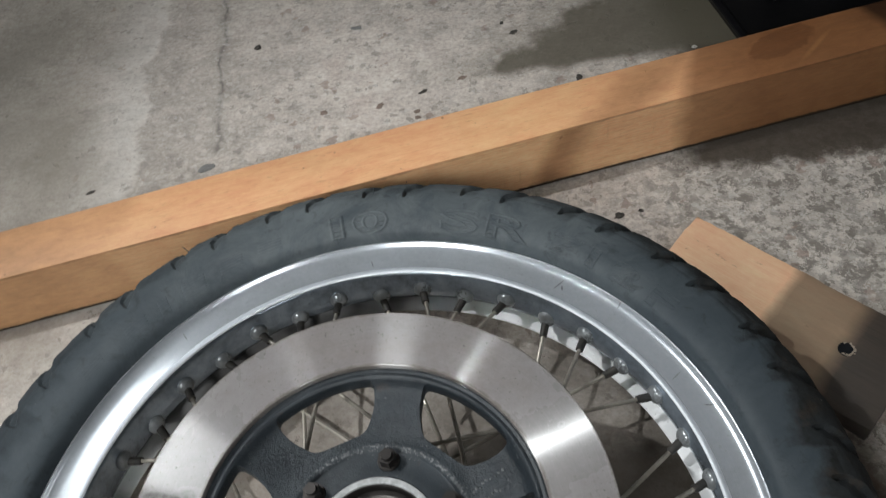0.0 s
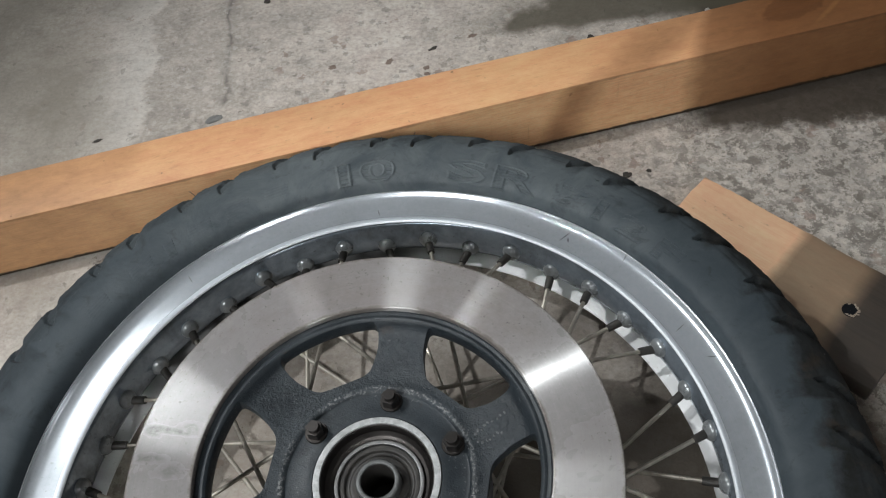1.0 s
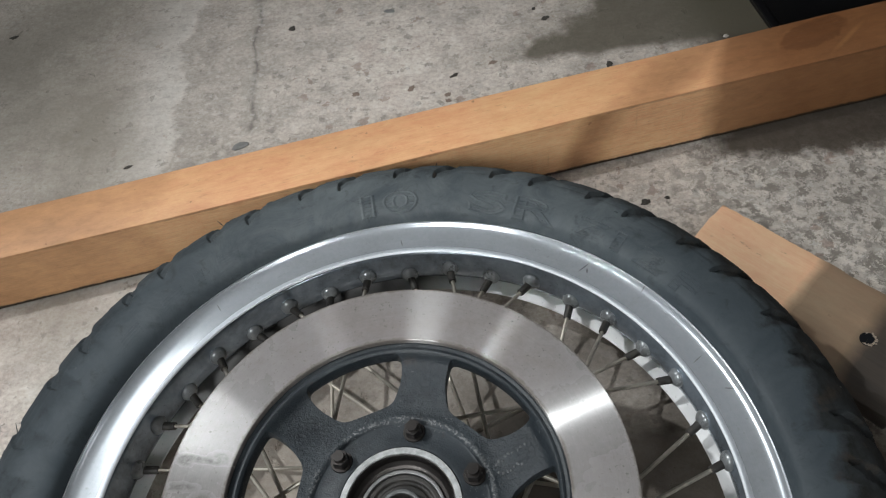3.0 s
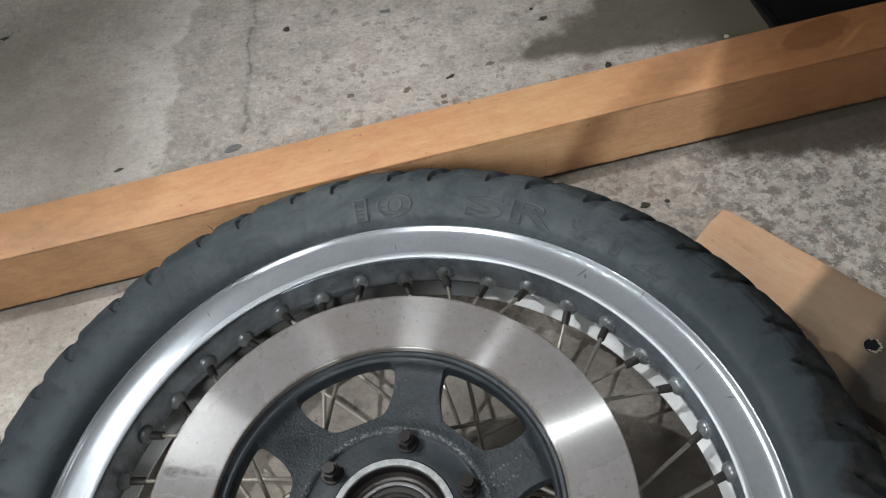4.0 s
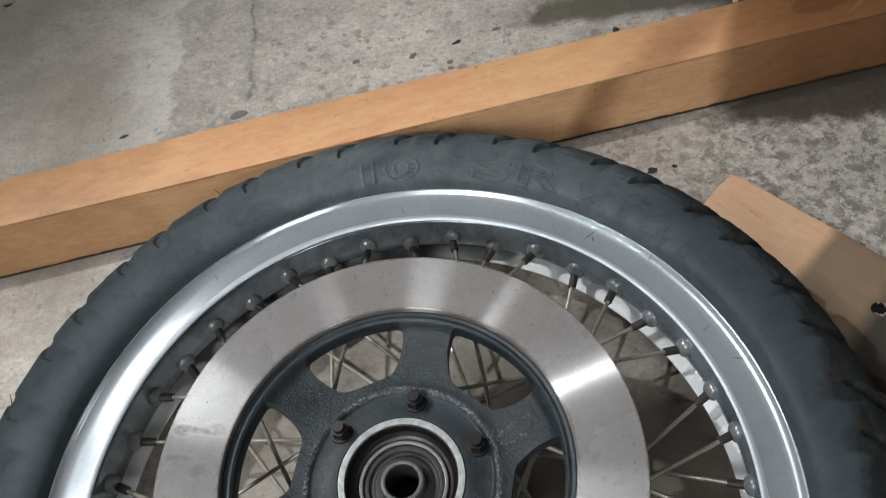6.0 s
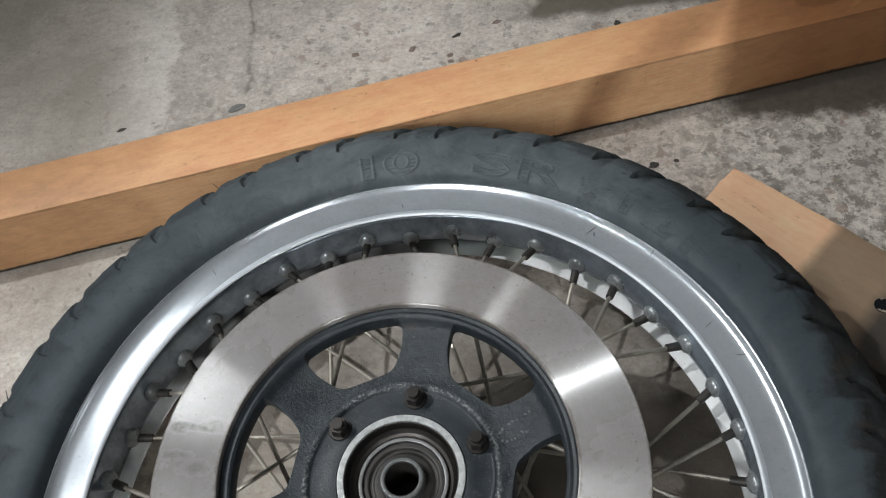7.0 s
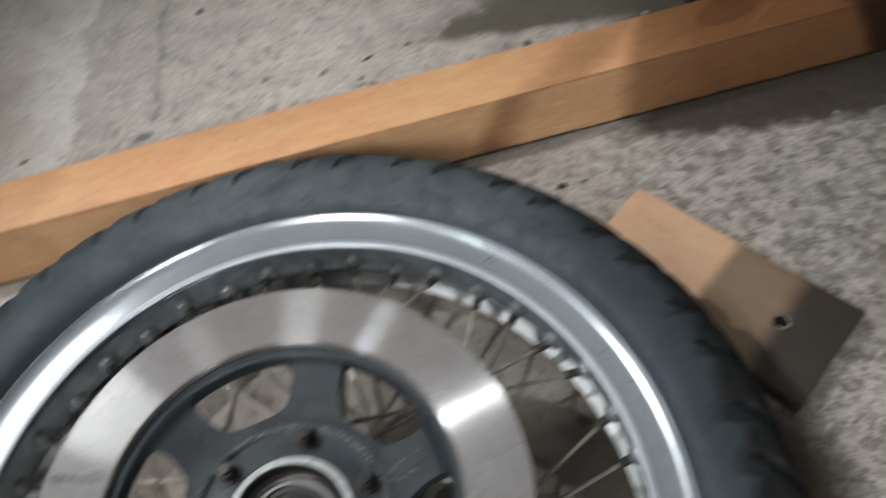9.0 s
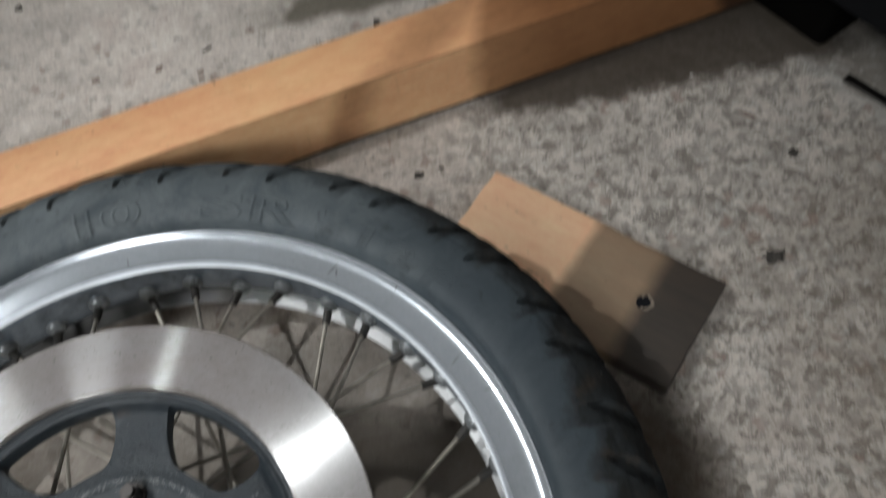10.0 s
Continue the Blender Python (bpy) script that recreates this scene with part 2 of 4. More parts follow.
    light_speck = g.ramp(g.noise(150, 3, 0.5, g.at(place=(3, 1, 0))), [(0.66, 0.0), (0.71, 1.0)])
    col = g.mix(g.calc("MULTIPLY", light_speck, 0.4), col, (0.66, 0.64, 0.60))
    # exposed stones and torn skin between the crack and the dark wedge
    apart = g.calc("MULTIPLY", g.calc("SUBTRACT", g.noise(9, 4, 0.65, g.at(place=(7, 1, 0))), 0.5), 0.5)
    apart = g.calc("SUBTRACT", apart, g.ramp(g.calc("ADD", x, 0.42), [(0.10, 0.07), (0.24, 0.0)]))
    stone = g.flakes(160, 0.06, (1, 2, 0), 0.006, apart)
    col = g.mix(g.calc("MULTIPLY", stone, 0.5), col, (0.19, 0.172, 0.152))
    brown_stone = g.flakes(105, 0.018, (4, 9, 0), 0.006, apart)
    col = g.mix(g.calc("MULTIPLY", brown_stone, 0.6), col, (0.26, 0.185, 0.15))
    pale_stone = g.flakes(170, 0.06, (8, 5, 0), 0.004)
    col = g.mix(g.calc("MULTIPLY", pale_stone, 0.30), col, (0.68, 0.65, 0.61))
    # dark patches and painted shade over all of it
    col = g.mix(g.calc("MULTIPLY", right_shade, 0.93), col, (0.05, 0.038, 0.026))
    for patch, amount, tint in ((left_dark, 0.72, (0.235, 0.212, 0.175)), (left_dark2, 0.6, (0.225, 0.20, 0.165)), (inside, 0.75, (0.25, 0.213, 0.175)), (foot, 0.72, (0.25, 0.225, 0.19)), (under, 0.92, (0.082, 0.067, 0.052)),
                                (tyre_shade, 0.85, (0.082, 0.060, 0.042)), (wedge_shade, 0.88, (0.096, 0.084, 0.060)), (wedge_shade2, 0.4, (0.10, 0.092, 0.066))):
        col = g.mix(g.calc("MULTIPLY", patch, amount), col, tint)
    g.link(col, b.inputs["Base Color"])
    rough_drop = g.calc("ADD", g.calc("MULTIPLY", wedge_shade, 0.2), g.calc("MULTIPLY", left_dark, 0.1))
    g.link(g.calc("SUBTRACT", 0.82, rough_drop), b.inputs["Roughness"])
    depth = g.calc("SUBTRACT", g.calc("MULTIPLY", mid, 0.6), g.calc("ADD", g.calc("MULTIPLY", pits, 0.8), g.calc("MULTIPLY", small, 0.5)))
    g.bump(b, (depth, 0.42, 0.003), (fine, 0.35, 0.001))
    return m


def make_timber(name, light, dark, axis_turn=0.0, weather=None, rough=0.55, sawn=0.0):
    m, tree, b = material(name, rough=rough)
    g = Graph(tree)
    grain = g.noise(22, 5, 0.55, g.at(scale=(0.35, 6, 6)), warp=0.6)
    fibre = g.noise(160, 4, 0.6, g.at(scale=(0.12, 6, 6)))
    tone = g.noise(2.2, 3, 0.5, g.at(scale=(1, 3, 3)))
    col = g.mix(g.ramp(grain, [(0.3, 0.0), (0.7, 1.0)]), light, dark)
    col = g.mix(0.3, col, g.ramp(fibre, [(0.3, 0.35), (0.7, 0.65)]), "OVERLAY")
    col = g.mix(0.25, col, g.ramp(tone, [(0.3, 0.35), (0.7, 0.65)]), "OVERLAY")
    if weather:
        col = weather(g, col)
    speck = g.ramp(g.cells(60), [(0.02, 1.0), (0.06, 0.0)])
    speck = g.calc("MULTIPLY", speck, g.ramp(g.noise(30), [(0.55, 0.0), (0.62, 1.0)]))
    col = g.mix(g.calc("MULTIPLY", speck, 0.6), col, (0.08, 0.05, 0.03))
    g.link(col, b.inputs["Base Color"])
    g.link(g.ramp(fibre, [(0.3, rough - 0.08), (0.7, rough + 0.12)]), b.inputs["Roughness"])
    g.bump(b, (fibre, 0.2, 0.0006), (g.noise(420, 3, 0.6), 0.07, 0.0006), (g.noise(1.0, 4, 0.65, g.at(scale=(160, 160, 560))), sawn, 0.0014))
    return m


def beam_marks(g, col):
    """Saw fuzz on the side, a dark mark on the top, and painted shade."""
    mark = g.blob(0.365, 0.037, 0.052, 0.021, 14, 0.07, 0.22, 4.0)
    scratch = g.blob(0.392, 0.022, 0.034, 0.0035, 34, 0.5, 0.1, 2.0)
    x, y, z = g.split(g.at())
    top = g.ramp(z, [(0.071, 0.0), (0.0735, 1.0)])
    fuzz = g.noise(1.0, 5, 0.7, g.at(scale=(210, 210, 620)))
    pale = g.calc("MULTIPLY", g.calc("SUBTRACT", 1.0, top), g.ramp(fuzz, [(0.36, 0.1), (0.66, 0.62)]))
    col = g.mix(pale, col, (0.76, 0.54, 0.30))
    # darker right part: the crate's shade, painted into the wood
    right_shade = g.calc("ADD", g.calc("SUBTRACT", x, g.calc("MULTIPLY", g.calc("MULTIPLY", y, top), 0.55)), g.calc("MULTIPLY", g.calc("SUBTRACT", g.noise(14, 3), 0.5), 0.03))
    right_shade = g.ramp(right_shade, [(0.243, 0.0), (0.262, 0.8), (0.33, 1.0)])
    # slanting bands of shade over side and top, put into the colour
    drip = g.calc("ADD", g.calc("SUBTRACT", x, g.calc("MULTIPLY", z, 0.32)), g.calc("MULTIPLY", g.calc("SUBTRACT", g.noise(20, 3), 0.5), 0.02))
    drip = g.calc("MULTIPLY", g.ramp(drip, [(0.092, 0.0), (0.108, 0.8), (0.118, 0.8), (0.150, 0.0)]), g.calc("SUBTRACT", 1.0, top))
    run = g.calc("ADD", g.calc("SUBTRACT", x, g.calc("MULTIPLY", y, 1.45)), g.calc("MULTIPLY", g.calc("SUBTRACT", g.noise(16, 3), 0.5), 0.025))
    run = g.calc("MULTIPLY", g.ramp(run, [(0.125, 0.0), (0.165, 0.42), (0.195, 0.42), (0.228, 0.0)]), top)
    col = g.mix(g.calc("MAXIMUM", g.calc("MULTIPLY", right_shade, 0.86), g.calc("MAXIMUM", g.calc("MULTIPLY", drip, 0.8), run)), col, (0.185, 0.066, 0.018))
    col = g.mix(g.calc("MULTIPLY", g.calc("MULTIPLY", mark, top), 0.6), col, (0.13, 0.047, 0.016))
    col = g.mix(g.calc("MULTIPLY", g.calc("MULTIPLY", scratch, top), 0.6), col, (0.50, 0.23, 0.085))
    # wood darker towards the left end
    left_tone = g.calc("MULTIPLY", g.ramp(g.calc("MULTIPLY", g.calc("SUBTRACT", x, g.calc("MULTIPLY", g.calc("MULTIPLY", y, top), 0.47)), -1.0), [(0.06, 0.0), (0.286, 0.18), (0.302, 0.60), (0.42, 0.75)]), g.ramp(g.noise(5, 4, 0.6), [(0.3, 0.7), (0.6, 1.0)]))
    col = g.mix(left_tone, col, (0.40, 0.205, 0.09))
    # paler band across the top face
    planed = g.calc("MULTIPLY", g.ramp(g.calc("ADD", x, 0.2), [(0.19, 0.0), (0.225, 0.22), (0.2405, 0.22), (0.2425, 0.0)]), top)
    col = g.mix(planed, col, (0.82, 0.50, 0.27))
    saw = g.noise(30, 3, 0.5, g.at(scale=(1.2, 1, 30)), warp=0.8)
    saw = g.calc("MULTIPLY", g.ramp(saw, [(0.48, 0.0), (0.60, 1.0)]), g.calc("SUBTRACT", 1.0, top))
    col = g.mix(g.calc("MULTIPLY", saw, 0.16), col, (0.24, 0.13, 0.06))
    # woolly, blotched top face with short dark pores
    fur = g.noise(75, 7, 0.76, g.at(scale=(0.6, 1.5, 1.5)), warp=0.3)
    col = g.mix(0.55, col, g.ramp(fur, [(0.3, 0.34), (0.5, 0.51), (0.7, 0.66)]), "OVERLAY")
    cloud = g.noise(13, 5, 0.65, g.at(scale=(0.6, 1, 1), place=(3, 0, 0)))
    col = g.mix(0.45, col, g.ramp(cloud, [(0.3, 0.36), (0.7, 0.62)]), "OVERLAY")
    pore = g.ramp(g.noise(1.0, 4, 0.65, g.at(scale=(75, 330, 330))), [(0.60, 0.0), (0.70, 0.32)])
    col = g.mix(g.calc("MULTIPLY", pore, top), col, (0.33, 0.15, 0.065))
    nick = g.ramp(g.noise(120, 3, 0.5, g.at(place=(2, 9, 0))), [(0.725, 0.0), (0.75, 0.6)])
    col = g.mix(nick, col, (0.19, 0.095, 0.045))
    # shade over the beam's far end, put into the wood colour
    end_shade = g.calc("ADD", g.calc("ADD", g.calc("SUBTRACT", x, g.calc("MULTIPLY", g.calc("SUBTRACT", 0.074, z), 0.55)), g.calc("MULTIPLY", y, 0.30)), g.calc("MULTIPLY", g.calc("SUBTRACT", g.noise(25, 4), 0.5), 0.014))
    end_shade = g.ramp(end_shade, [(0.466, 0.0), (0.480, 0.93)])
    col = g.mix(end_shade, col, (0.035, 0.013, 0.005))
    # frayed dark fibres along the upper arris, and fine saw lines down the side
    fray = g.calc("MULTIPLY", g.ramp(g.calc("ADD", g.calc("MULTIPLY", g.calc("SUBTRACT", z, 0.066), 60.0), g.calc("MULTIPLY", g.calc("SUBTRACT", g.noise(90, 5, 0.7), 0.5), 0.30)), [(0.26, 0.0), (0.38, 0.9)]), g.calc("SUBTRACT", 1.0, top))
    fray = g.calc("MULTIPLY", fray, g.ramp(g.noise(22, 4, 0.6), [(0.42, 0.25), (0.58, 1.0)]))
    col = g.mix(fray, col, (0.12, 0.062, 0.028))
    drag = g.ramp(g.noise(1.0, 3, 0.6, g.at(scale=(260, 40, 14))), [(0.64, 0.0), (0.76, 0.22)])
    col = g.mix(g.calc("MULTIPLY", drag, g.calc("SUBTRACT", 1.0, top)), col, (0.20, 0.115, 0.05))
    # near-black ragged strip along the lower arris
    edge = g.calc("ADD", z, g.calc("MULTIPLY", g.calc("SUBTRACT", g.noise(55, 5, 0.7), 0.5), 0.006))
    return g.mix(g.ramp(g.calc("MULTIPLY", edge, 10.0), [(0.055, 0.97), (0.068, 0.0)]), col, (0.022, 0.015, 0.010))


def plank_age(g, col):
    """The far half of the offcut is greyed and dirty."""
    col = g.mix(0.55, col, g.ramp(g.noise(55, 6, 0.7, g.at(scale=(0.7, 1.2, 1))), [(0.3, 0.36), (0.7, 0.64)]), "OVERLAY")
    spot = g.ramp(g.noise(90, 4, 0.6, g.at(scale=(0.6, 1.3, 1))), [(0.66, 0.0), (0.71, 1.0)])
    col = g.mix(g.calc("MULTIPLY", spot, 0.5), col, (0.22, 0.15, 0.10))
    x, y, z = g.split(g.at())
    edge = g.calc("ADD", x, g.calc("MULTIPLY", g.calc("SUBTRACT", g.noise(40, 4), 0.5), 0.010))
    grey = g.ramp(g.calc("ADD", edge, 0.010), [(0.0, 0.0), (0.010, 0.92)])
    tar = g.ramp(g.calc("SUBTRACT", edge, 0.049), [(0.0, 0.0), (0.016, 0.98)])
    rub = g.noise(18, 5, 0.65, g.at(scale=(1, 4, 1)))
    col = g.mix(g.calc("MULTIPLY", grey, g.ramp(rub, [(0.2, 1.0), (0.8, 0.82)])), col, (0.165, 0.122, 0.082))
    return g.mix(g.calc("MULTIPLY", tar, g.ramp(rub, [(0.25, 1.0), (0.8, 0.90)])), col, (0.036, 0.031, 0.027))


def make_rubber():
    m, tree, b = material("tyre_rubber", rough=0.55)
    g = Graph(tree)
    dust = g.noise(9, 6, 0.65, warp=0.4)
    fine = g.noise(220, 3, 0.6)
    scuff = g.noise(40, 5, 0.7, g.at(scale=(1, 1, 3)))
    x, y, z = g.split(g.at())
    # paler towards the far side, fading left and right
    far_pale = g.ramp(g.calc("ADD", g.calc("SUBTRACT", g.calc("MULTIPLY", y, 2.2), g.calc("MULTIPLY", g.calc("ABSOLUTE", g.calc("ADD", x, 0.04)), 1.3)), g.calc("MULTIPLY", g.calc("SUBTRACT", g.noise(8, 4), 0.5), 0.4)), [(0.02, 0.22), (0.55, 1.0)])
    col = g.mix(g.calc("MULTIPLY", g.ramp(dust, [(0.35, 0.0), (0.75, 1.0)]), far_pale), (0.027, 0.038, 0.047), (0.117, 0.136, 0.146))
    r = g.calc("SQRT", g.calc("ADD", g.calc("MULTIPLY", x, x), g.calc("MULTIPLY", y, y)))
    smear = g.noise(26, 6, 0.72, warp=1.2)
    col = g.mix(g.calc("MULTIPLY", g.ramp(smear, [(0.38, 0.2), (0.68, 0.8)]), far_pale), col, (0.154, 0.172, 0.177))
    col = g.mix(g.ramp(g.noise(75, 5, 0.7, warp=0.6), [(0.56, 0.0), (0.70, 0.5)]), col, (0.016, 0.018, 0.020))
    # tread's shaded side: darkening towards +x put into the rubber colour
    tread_shade = g.ramp(g.calc("ADD", x, g.calc("MULTIPLY", y, -0.15)), [(0.02, 0.30), (0.20, 1.0)])
    # polished tongues of sidewall run out between the cuts
    beat = g.calc("FRACT", g.calc("ADD", g.calc("MULTIPLY", g.calc("ARCTAN2", y, x), 22 / (2 * math.pi)), 20.52))
    tongue = g.ramp(beat, [(0.0, 0.32), (0.36, 0.0), (0.42, 0.34), (0.52, 0.30), (0.94, 0.10), (1.0, 0.32)])
    tread = g.ramp(g.calc("ADD", g.calc("ADD", tongue, g.calc("MULTIPLY", g.calc("SUBTRACT", r, 0.2935), 20.0)), g.calc("ADD", g.calc("MULTIPLY", g.calc("SUBTRACT", g.noise(55, 5, 0.7), 0.5), 0.55), g.ramp(g.calc("SUBTRACT", 0.2, y), [(0.04, 0.0), (0.13, 0.30)]))), [(0.0, 0.0), (0.26, 1.0)])
    col = g.mix(g.calc("MULTIPLY", g.calc("MULTIPLY", tread, tread_shade), g.ramp(scuff, [(0.35, 0.62), (0.65, 0.97)])), col, (0.008, 0.007, 0.0055))
    mud = g.ramp(g.noise(48, 6, 0.72, g.at(place=(3, 6, 2)), 0.5), [(0.54, 0.0), (0.68, 0.6)])
    col = g.mix(g.calc("MULTIPLY", mud, g.calc("MULTIPLY", tread, tread_shade)), col, (0.045, 0.034, 0.024))
    fleck = g.ramp(g.cells(70), [(0.03, 1.0), (0.07, 0.0)])
    fleck = g.calc("MULTIPLY", fleck, g.ramp(g.noise(25), [(0.6, 0.0), (0.68, 1.0)]))
    col = g.mix(g.calc("MULTIPLY", fleck, 0.5), col, (0.22, 0.22, 0.21))
    g.link(col, b.inputs["Base Color"])
    g.link(g.calc("ADD", g.ramp(dust, [(0.3, 0.48), (0.7, 0.68)]), g.calc("MULTIPLY", tread, 0.26)), b.inputs["Roughness"])
    b.inputs["Specular IOR Level"].default_value = 0.3
    g.bump(b, (fine, 0.3, 0.0006), (scuff, 0.25, 0.0012))
    return m


def make_metal(name, base, rough, around=False, aniso=0.0, turn=0.0, flat=0.0, dirt=0.3, dirt_colour=(0.16, 0.15, 0.14), rings=0.0, wear_scale=14, specks=0.5, mottle=0.25):
    """Metal turned or polished round the object's z axis."""
    m, tree, b = material(name, base, rough, 1.0 - flat)
    g = Graph(tree)
    grime = g.noise(wear_scale, 6, 0.65, warp=0.3)
    fine = g.noise(180, 4, 0.65)
    col = g.mix(g.calc("MULTIPLY", g.ramp(grime, [(0.42, 0.0), (0.78, 1.0)]), dirt), base, dirt_colour)
    speck = g.ramp(g.noise(320, 3, 0.6), [(0.63, 0.0), (0.70, 1.0)])
    speck = g.calc("MULTIPLY", speck, g.ramp(g.noise(16, 4), [(0.40, 0.2), (0.62, 1.0)]))
    col = g.mix(g.calc("MULTIPLY", speck, specks), col, tuple(c * 0.6 for c in dirt_colour))
    col = g.mix(mottle, col, g.ramp(g.noise(300, 5, 0.75), [(0.3, 0.32), (0.7, 0.68)]), "OVERLAY")
    g.link(col, b.inputs["Base Color"])
    spread = 0.04 if rings else 0.12
    g.link(g.ramp(grime, [(0.3, max(0.05, rough - spread / 2)), (0.75, rough + spread)]), b.inputs["Roughness"])
    layers = [(fine, 0.02 if rings else 0.05, 0.0004)]
    if around:
        t = tree.nodes.new("ShaderNodeTangent")
        t.direction_type, t.axis = "RADIAL", "Z"
        g.link(t.outputs[0], b.inputs["Tangent"])
        b.inputs["Anisotropic"].default_value = aniso
        b.inputs["Anisotropic Rotation"].default_value = turn
    if rings:
        x, y, z = g.split(g.at())
        r = g.calc("SQRT", g.calc("ADD", g.calc("MULTIPLY", x, x), g.calc("MULTIPLY", y, y)))
        n = tree.nodes.new("ShaderNodeTexNoise")
        n.noise_dimensions = "1D"
        n.inputs["Scale"].default_value, n.inputs["Detail"].default_value = 900, 3
        g.link(r, n.inputs["W"])
        layers.append((n.outputs["Fac"], rings, 0.0004))
        col = g.mix(0.10, col, g.ramp(n.outputs["Fac"], [(0.3, 0.35), (0.7, 0.65)]), "OVERLAY")
        g.link(col, b.inputs["Base Color"])
    g.bump(b, *layers)
    return m


def make_black_paint():
    """Brushed-on enamel over rough casting, worn through along the raised edges."""
    m, tree, b = material("chipped_black_enamel", rough=0.4)
    g = Graph(tree)
    n = g.noise(26, 6, 0.65)
    x, y, z = g.split(g.at())
    r = g.calc("SQRT", g.calc("ADD", g.calc("MULTIPLY", x, x), g.calc("MULTIPLY", y, y)))
    col = g.mix(g.ramp(n, [(0.35, 0.0), (0.7, 1.0)]), (0.013, 0.0178, 0.022), (0.029, 0.0375, 0.045))
    haze = g.ramp(g.noise(60, 6, 0.7, g.at(place=(4, 1, 0)), 0.5), [(0.48, 0.0), (0.72, 0.6)])
    col = g.mix(haze, col, (0.052, 0.060, 0.066))
    b.inputs["Specular IOR Level"].default_value = 0.45
    wobble = g.calc("ADD", r, g.calc("MULTIPLY", g.calc("SUBTRACT", g.noise(110, 4, 0.6), 0.5), 0.004))
    edge = g.ramp(g.calc("MULTIPLY", g.calc("SUBTRACT", wobble, 0.050), 40.0), [(0.31, 0.0), (0.36, 1.0), (0.44, 1.0), (0.50, 0.0)])
    speck = g.ramp(g.noise(520, 3, 0.6), [(0.51, 0.0), (0.58, 1.0)])
    chip = g.calc("MULTIPLY", g.calc("MULTIPLY", edge, speck), g.ramp(g.noise(30, 4), [(0.38, 0.1), (0.56, 1.0)]))
    loose = g.calc("MULTIPLY", g.ramp(g.noise(700, 3, 0.55), [(0.64, 0.0), (0.69, 1.0)]), g.ramp(g.noise(38, 5), [(0.48, 0.0), (0.58, 1.0)]))
    chip = g.calc("MAXIMUM", chip, g.calc("MULTIPLY", loose, 0.7))
    col = g.mix(g.calc("MULTIPLY", chip, 0.5), col, (0.40, 0.40, 0.39))
    rust = g.ramp(g.noise(48, 5, 0.6, g.at(place=(9, 4, 0))), [(0.66, 0.0), (0.74, 0.5)])
    col = g.mix(rust, col, (0.05, 0.034, 0.026))
    g.link(col, b.inputs["Base Color"])
    g.link(g.ramp(n, [(0.3, 0.34), (0.7, 0.56)]), b.inputs["Roughness"])
    arms = g.ramp(g.calc("MULTIPLY", g.calc("SUBTRACT", r, 0.05), 12.0), [(0.10, 0.12), (0.15, 1.0), (0.50, 1.0), (0.58, 0.25)])
    lump = g.calc("MULTIPLY", g.noise(330, 5, 0.62, warp=0.8), arms)
    g.bump(b, (lump, 0.8, 0.0013), (g.noise(760, 3, 0.6), 0.35, 0.0007))
    return m


def make_plain(name, a, c, rough, scale=12, metal=0.0, relief=0.15):
    m, tree, b = material(name, a, rough, metal)
    g = Graph(tree)
    n = g.noise(scale, 6, 0.65)
    g.link(g.mix(g.ramp(n, [(0.3, 0.0), (0.7, 1.0)]), a, c), b.inputs["Base Color"])
    g.link(g.ramp(n, [(0.3, rough - 0.05), (0.7, rough + 0.1)]), b.inputs["Roughness"])
    g.bump(b, (g.noise(scale * 12, 4), relief, 0.001))
    return m


CONCRETE = make_concrete()
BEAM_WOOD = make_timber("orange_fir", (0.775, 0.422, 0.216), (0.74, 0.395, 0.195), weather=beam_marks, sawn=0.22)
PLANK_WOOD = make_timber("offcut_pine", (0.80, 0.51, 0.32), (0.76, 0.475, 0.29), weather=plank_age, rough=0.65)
RUBBER = make_rubber()


def polar_xy(radius, degrees):
    return radius * math.cos(radians(degrees)), radius * math.sin(radians(degrees))


def add_scratches(m, marks):
    """Short dark nicks cut across turned metal."""
    tree = m.node_tree
    g = Graph(tree)
    b = tree.nodes["Principled BSDF"]
    col = b.inputs["Base Color"].links[0].from_socket
    for radius, degrees, length, width, lean in marks:
        at = Vector((radius * math.cos(radians(degrees)), radius * math.sin(radians(degrees))))
        col = g.mix(g.calc("MULTIPLY", g.blob(at.x, at.y, length, width, degrees + lean, 0.3, 0.12, degrees), 0.8), col, (0.10, 0.10, 0.10))
    g.link(col, b.inputs["Base Color"])


RIM_METAL = make_metal("polished_aluminium", (0.565, 0.605, 0.65), 0.20, True, 0.4, 0.25, 0.42, 0.55, (0.36, 0.38, 0.40), 0.05, specks=0.4)
BED_METAL = make_metal("dull_aluminium", (0.33, 0.385, 0.445), 0.15, True, 0.2, 0.25, 0.42, 1.0, (0.045, 0.045, 0.043), wear_scale=28)
BOSS_METAL = make_metal("rubbed_boss_aluminium", (0.33, 0.35, 0.36), 0.27, flat=0.55, dirt=0.8, dirt_colour=(0.12, 0.12, 0.115), wear_scale=50)
add_scratches(RIM_METAL, ((0.2345, 60.5, 0.007, 0.0007, -20), (0.2330, 59.6, 0.003, 0.0009, 30), (0.243, 49, 0.004, 0.0006, 5), (0.232, 33, 0.005, 0.0005, 12), (0.238, 26, 0.004, 0.0006, -30), (0.229, 98, 0.004, 0.0005, 10), (0.236, 137, 0.005, 0.0005, -8)))


